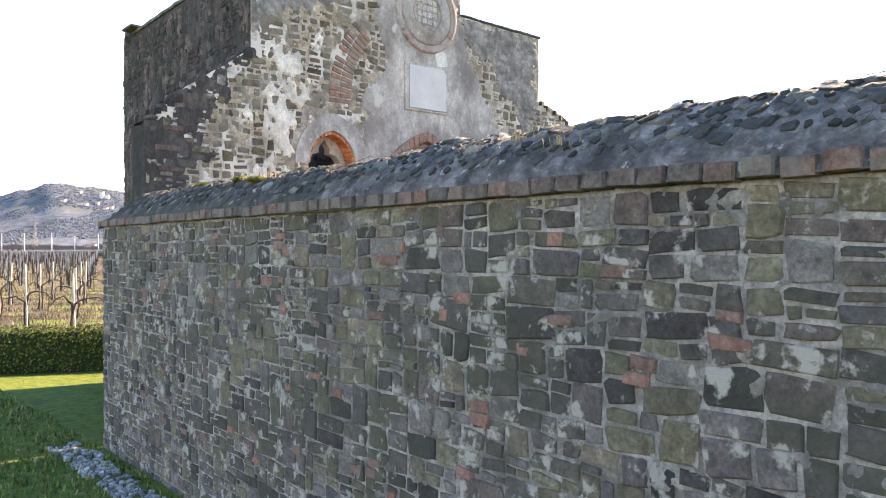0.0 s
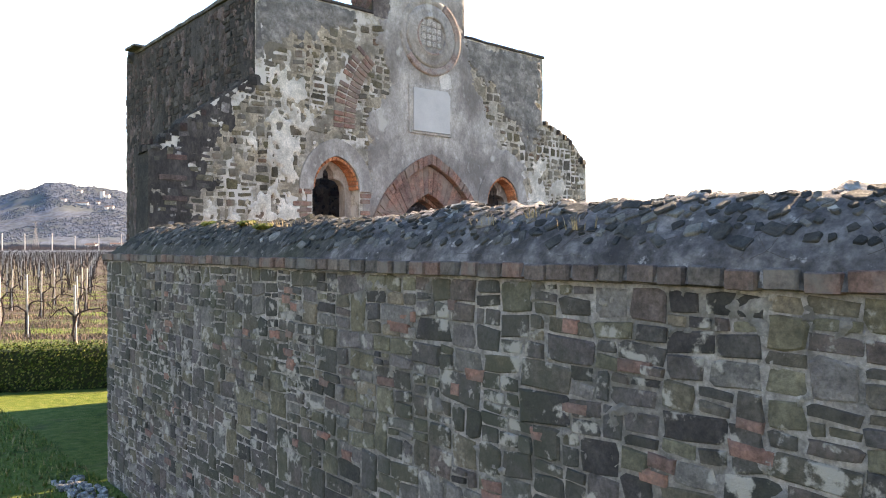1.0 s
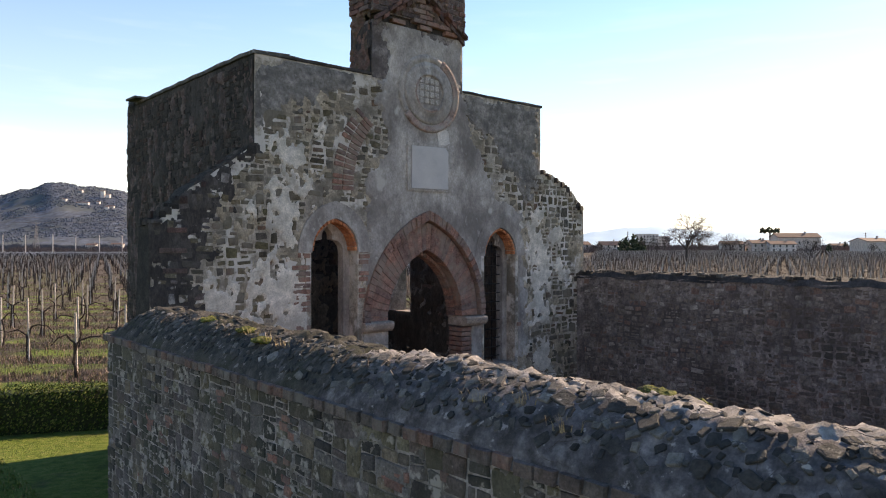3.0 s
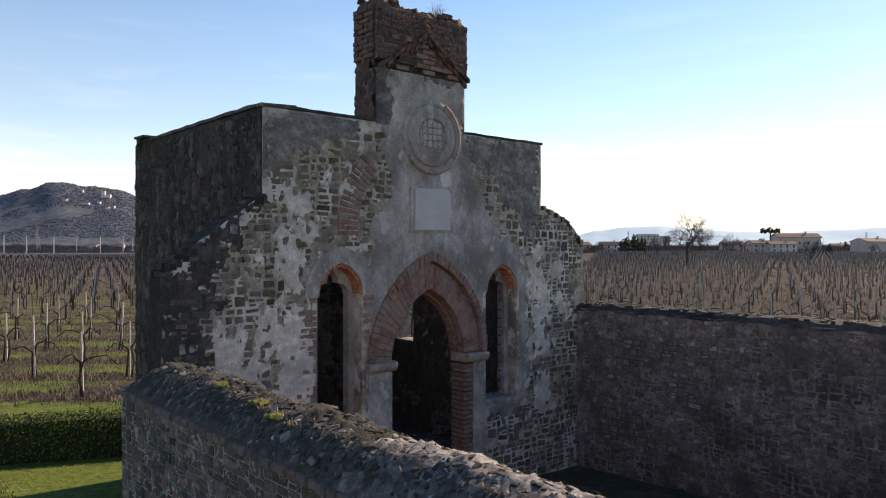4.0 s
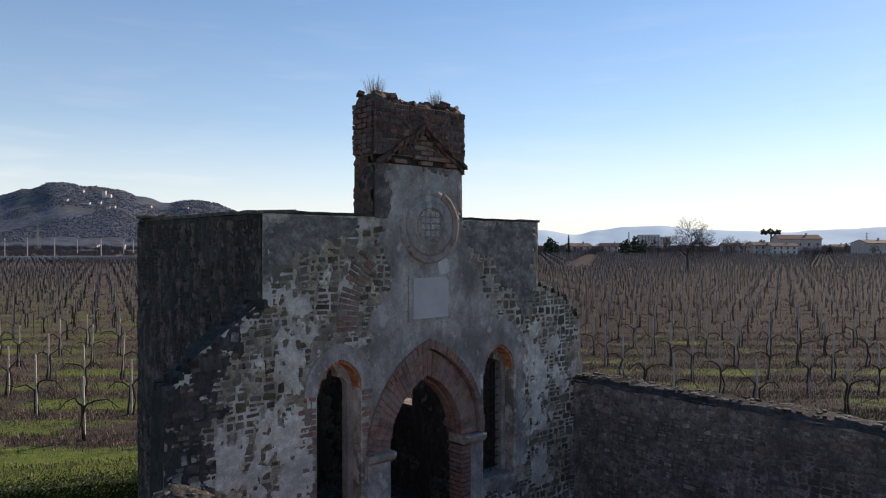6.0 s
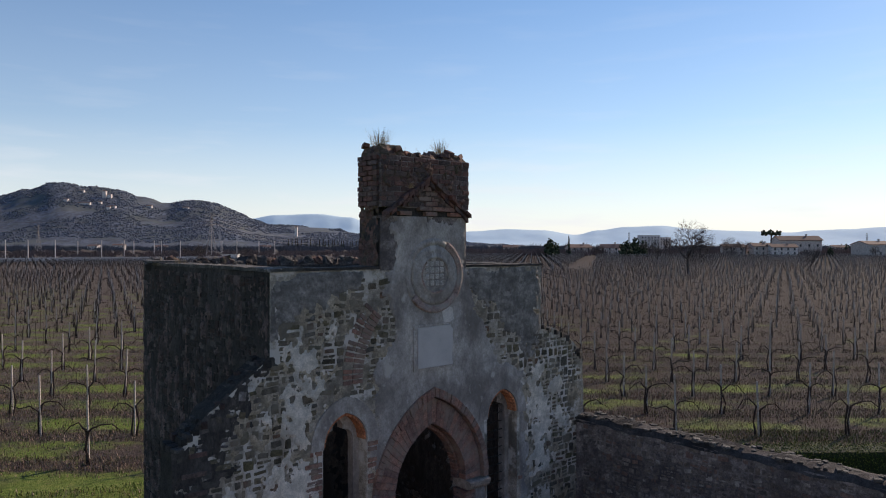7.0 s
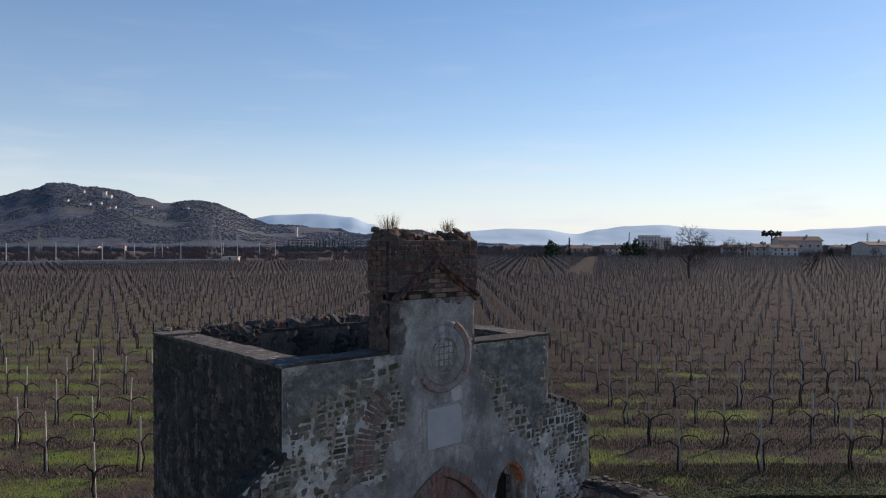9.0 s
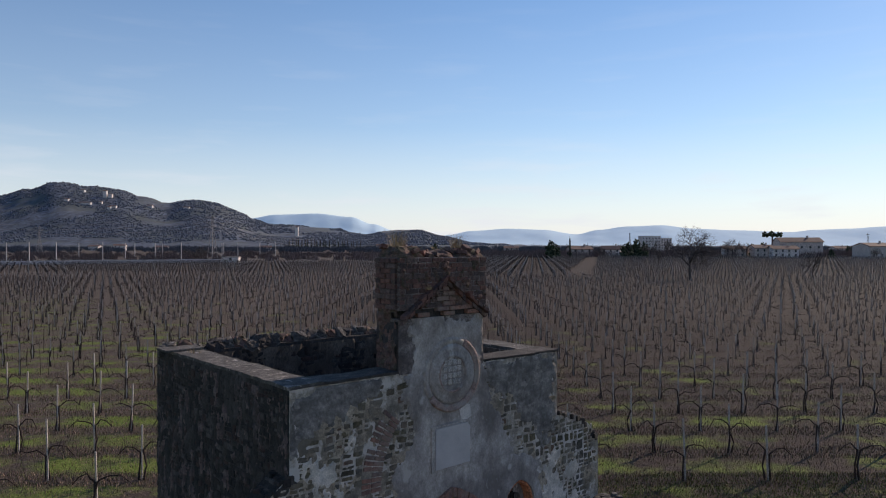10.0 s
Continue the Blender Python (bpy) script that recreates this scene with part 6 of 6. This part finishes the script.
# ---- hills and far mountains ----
# haze over the hill is put into these blue-grey base colours
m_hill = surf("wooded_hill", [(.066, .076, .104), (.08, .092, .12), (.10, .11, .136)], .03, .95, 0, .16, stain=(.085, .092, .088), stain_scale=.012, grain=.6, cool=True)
# mountain colour carries the blue of distance haze, nothing scatters here
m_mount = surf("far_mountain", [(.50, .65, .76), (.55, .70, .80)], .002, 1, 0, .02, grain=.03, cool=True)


def ridge(name, profile, near, far, material, label, rough, horizon=437.0):
    """A range of hills: profile rows of (bearing, height) as seen from afar."""
    bm = bmesh.new()
    xs = [profile[0][0] + (profile[-1][0] - profile[0][0]) * i / 150 for i in range(151)]
    cols = []
    for x in xs:
        for (x0, y0), (x1, y1) in zip(profile, profile[1:]):
            if x0 <= x <= x1:
                t = (x - x0) / (x1 - x0)
                t = t * t * (3 - 2 * t)
                top = (horizon - (y0 + (y1 - y0) * t)) / 1268 * (near + .8 * (far - near)) + 7.4
        col = []
        for k in range(25):
            u = k / 24
            d = near + (far - near) * u if u < .8 else near + (far - near) * (.8 + (u - .8) * 1.0)
            e = min(1, u / .8)
            zz = top * (smooth(0, 1, e) * .55 + e * e * .45) if u <= .8 else top * (1 - .5 * (u - .8))
            p = spot(S(x), d, 0)
            nz = noise.noise(p * .0035) * .10 + noise.noise(p * .012) * .05
            bump = rough * (noise.noise(p * .06) + .6 * noise.noise(p * .15))
            col.append(bm.verts.new((p.x, p.y, -1 + zz * (1 + nz * (1 - abs(2 * e - 1)) * 2) * (d / far if u <= .8 else .8 * near / far + .2 + .0) ** .0 + bump * e)))
        cols.append(col)
    for a, b in zip(cols, cols[1:]):
        for k in range(24):
            bm.faces.new((a[k], b[k], b[k + 1], a[k + 1]))
    bmesh.ops.recalc_face_normals(bm, faces=bm.faces)
    for f in bm.faces:
        f.smooth = True
    return tagged(part(name, bm, material), label, "hills", kind="structure")


HILL = [(-260, 385), (-120, 362), (0, 347), (50, 335), (105, 322), (160, 330), (210, 334), (250, 348), (300, 360), (340, 353), (380, 358), (410, 370), (450, 388), (480, 398), (520, 400), (600, 405), (625, 413), (645, 416), (700, 408), (740, 406), (780, 418), (850, 432), (1000, 437), (1900, 437)]
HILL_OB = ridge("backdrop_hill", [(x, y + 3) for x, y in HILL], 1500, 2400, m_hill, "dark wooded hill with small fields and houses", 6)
ridge("backdrop_mountain_west", [(380, 410), (440, 390), (490, 383), (560, 381), (620, 387), (660, 400), (700, 412), (760, 430)], 3600, 4200, m_mount, "far mountains tinted pale blue for haze", .5)
ridge("backdrop_mountain_east", [(730, 436), (765, 427), (795, 419), (835, 412), (900, 408), (960, 410), (1020, 418), (1060, 410), (1110, 404), (1170, 402), (1230, 408), (1300, 411), (1400, 414), (1440, 410), (1500, 408), (1568, 404), (1800, 395)], 3600, 4200, m_mount, "far mountains tinted pale blue for haze", .5)


# houses on the hill's flank
def hill_height(side, depth):
    """Height of the hill's surface found by a ray from above."""
    p = spot(side, depth, 900)
    ok, loc, nrm, idx = HILL_OB.ray_cast(p, (0, 0, -1))
    return loc.z if ok else 60


for x, d, w, e in ((186, 2080, 10, 22), (195, 2080, 12, 12), (200, 1960, 18, 8), (193, 1950, 10, 9), (150, 2000, 34, 6), (178, 2020, 9, 7), (118, 2000, 12, 7), (265, 2060, 16, 6), (146, 2120, 14, 7), (330, 2050, 16, 6), (525, 1900, 7, 26)):
    hs = house("hill_house", S(x), d, w, 9, e, e + 2.4, m_wall_white, 0, 2, 1, "small pale house on the wooded hill", False)
    hs.location.z = hill_height(S(x), d) - 1


# woods on the hill's flank, and a low pale wall along the plain
r = random.Random(71)
ball = bmesh.new()
bmesh.ops.create_icosphere(ball, subdivisions=1, radius=1)
ball_v = [v.co.copy() for v in ball.verts]
ball_f = [tuple(v.index for v in f.verts) for f in ball.faces]
ball.free()
vs, fs = [], []
for i in range(17000):
    x, d = r.uniform(-60, 900), r.uniform(1650, 2240)
    z = hill_height(S(x), d)
    if noise.noise(spot(S(x), d, 0) * .006) < -.22 or z < 6:
        continue
    p = spot(S(x), d, z + 1)
    s = r.uniform(1.0, 2.5)
    k = len(vs)
    vs += [(p + (v + noise.noise_vector(v * 1.7 + Vector((i, 0, 0))) * .5) * s)[:] for v in ball_v]
    fs += [tuple(k + q for q in f) for f in ball_f]
# hill trees take a blue-grey haze tint in their base colours
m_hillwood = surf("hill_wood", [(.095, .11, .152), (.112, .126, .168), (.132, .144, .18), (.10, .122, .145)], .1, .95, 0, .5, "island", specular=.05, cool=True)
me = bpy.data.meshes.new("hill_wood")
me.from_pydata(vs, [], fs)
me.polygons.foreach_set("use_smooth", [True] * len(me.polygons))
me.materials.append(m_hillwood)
tagged(new("hill_wood", me), "haze-tinted leafless woods on the hillside", "wood", kind="stuff")
bm = bmesh.new()
q0, q1 = spot(S(-60), 285), spot(S(418), 338)
d = (q1 - q0).normalized()
side = Vector((-d.y, d.x, 0))
rows = []
for i in range(41):
    p = q0.lerp(q1, i / 40)
    h = 1.5 + .12 * noise.noise(p * .2)
    rows.append([bm.verts.new(p + side * a + Vector((0, 0, z))) for a, z in ((-.9, -.4), (-.4, h), (.4, h), (.9, -.4))])
for a, b in zip(rows, rows[1:]):
    for k in range(3):
        bm.faces.new((a[k], a[k + 1], b[k + 1], b[k]))
bmesh.ops.recalc_face_normals(bm, faces=bm.faces)
tagged(part("low_bank", bm, m_wall_ochre), "low pale field bank along the vineyard's far edge", "bank", kind="structure")
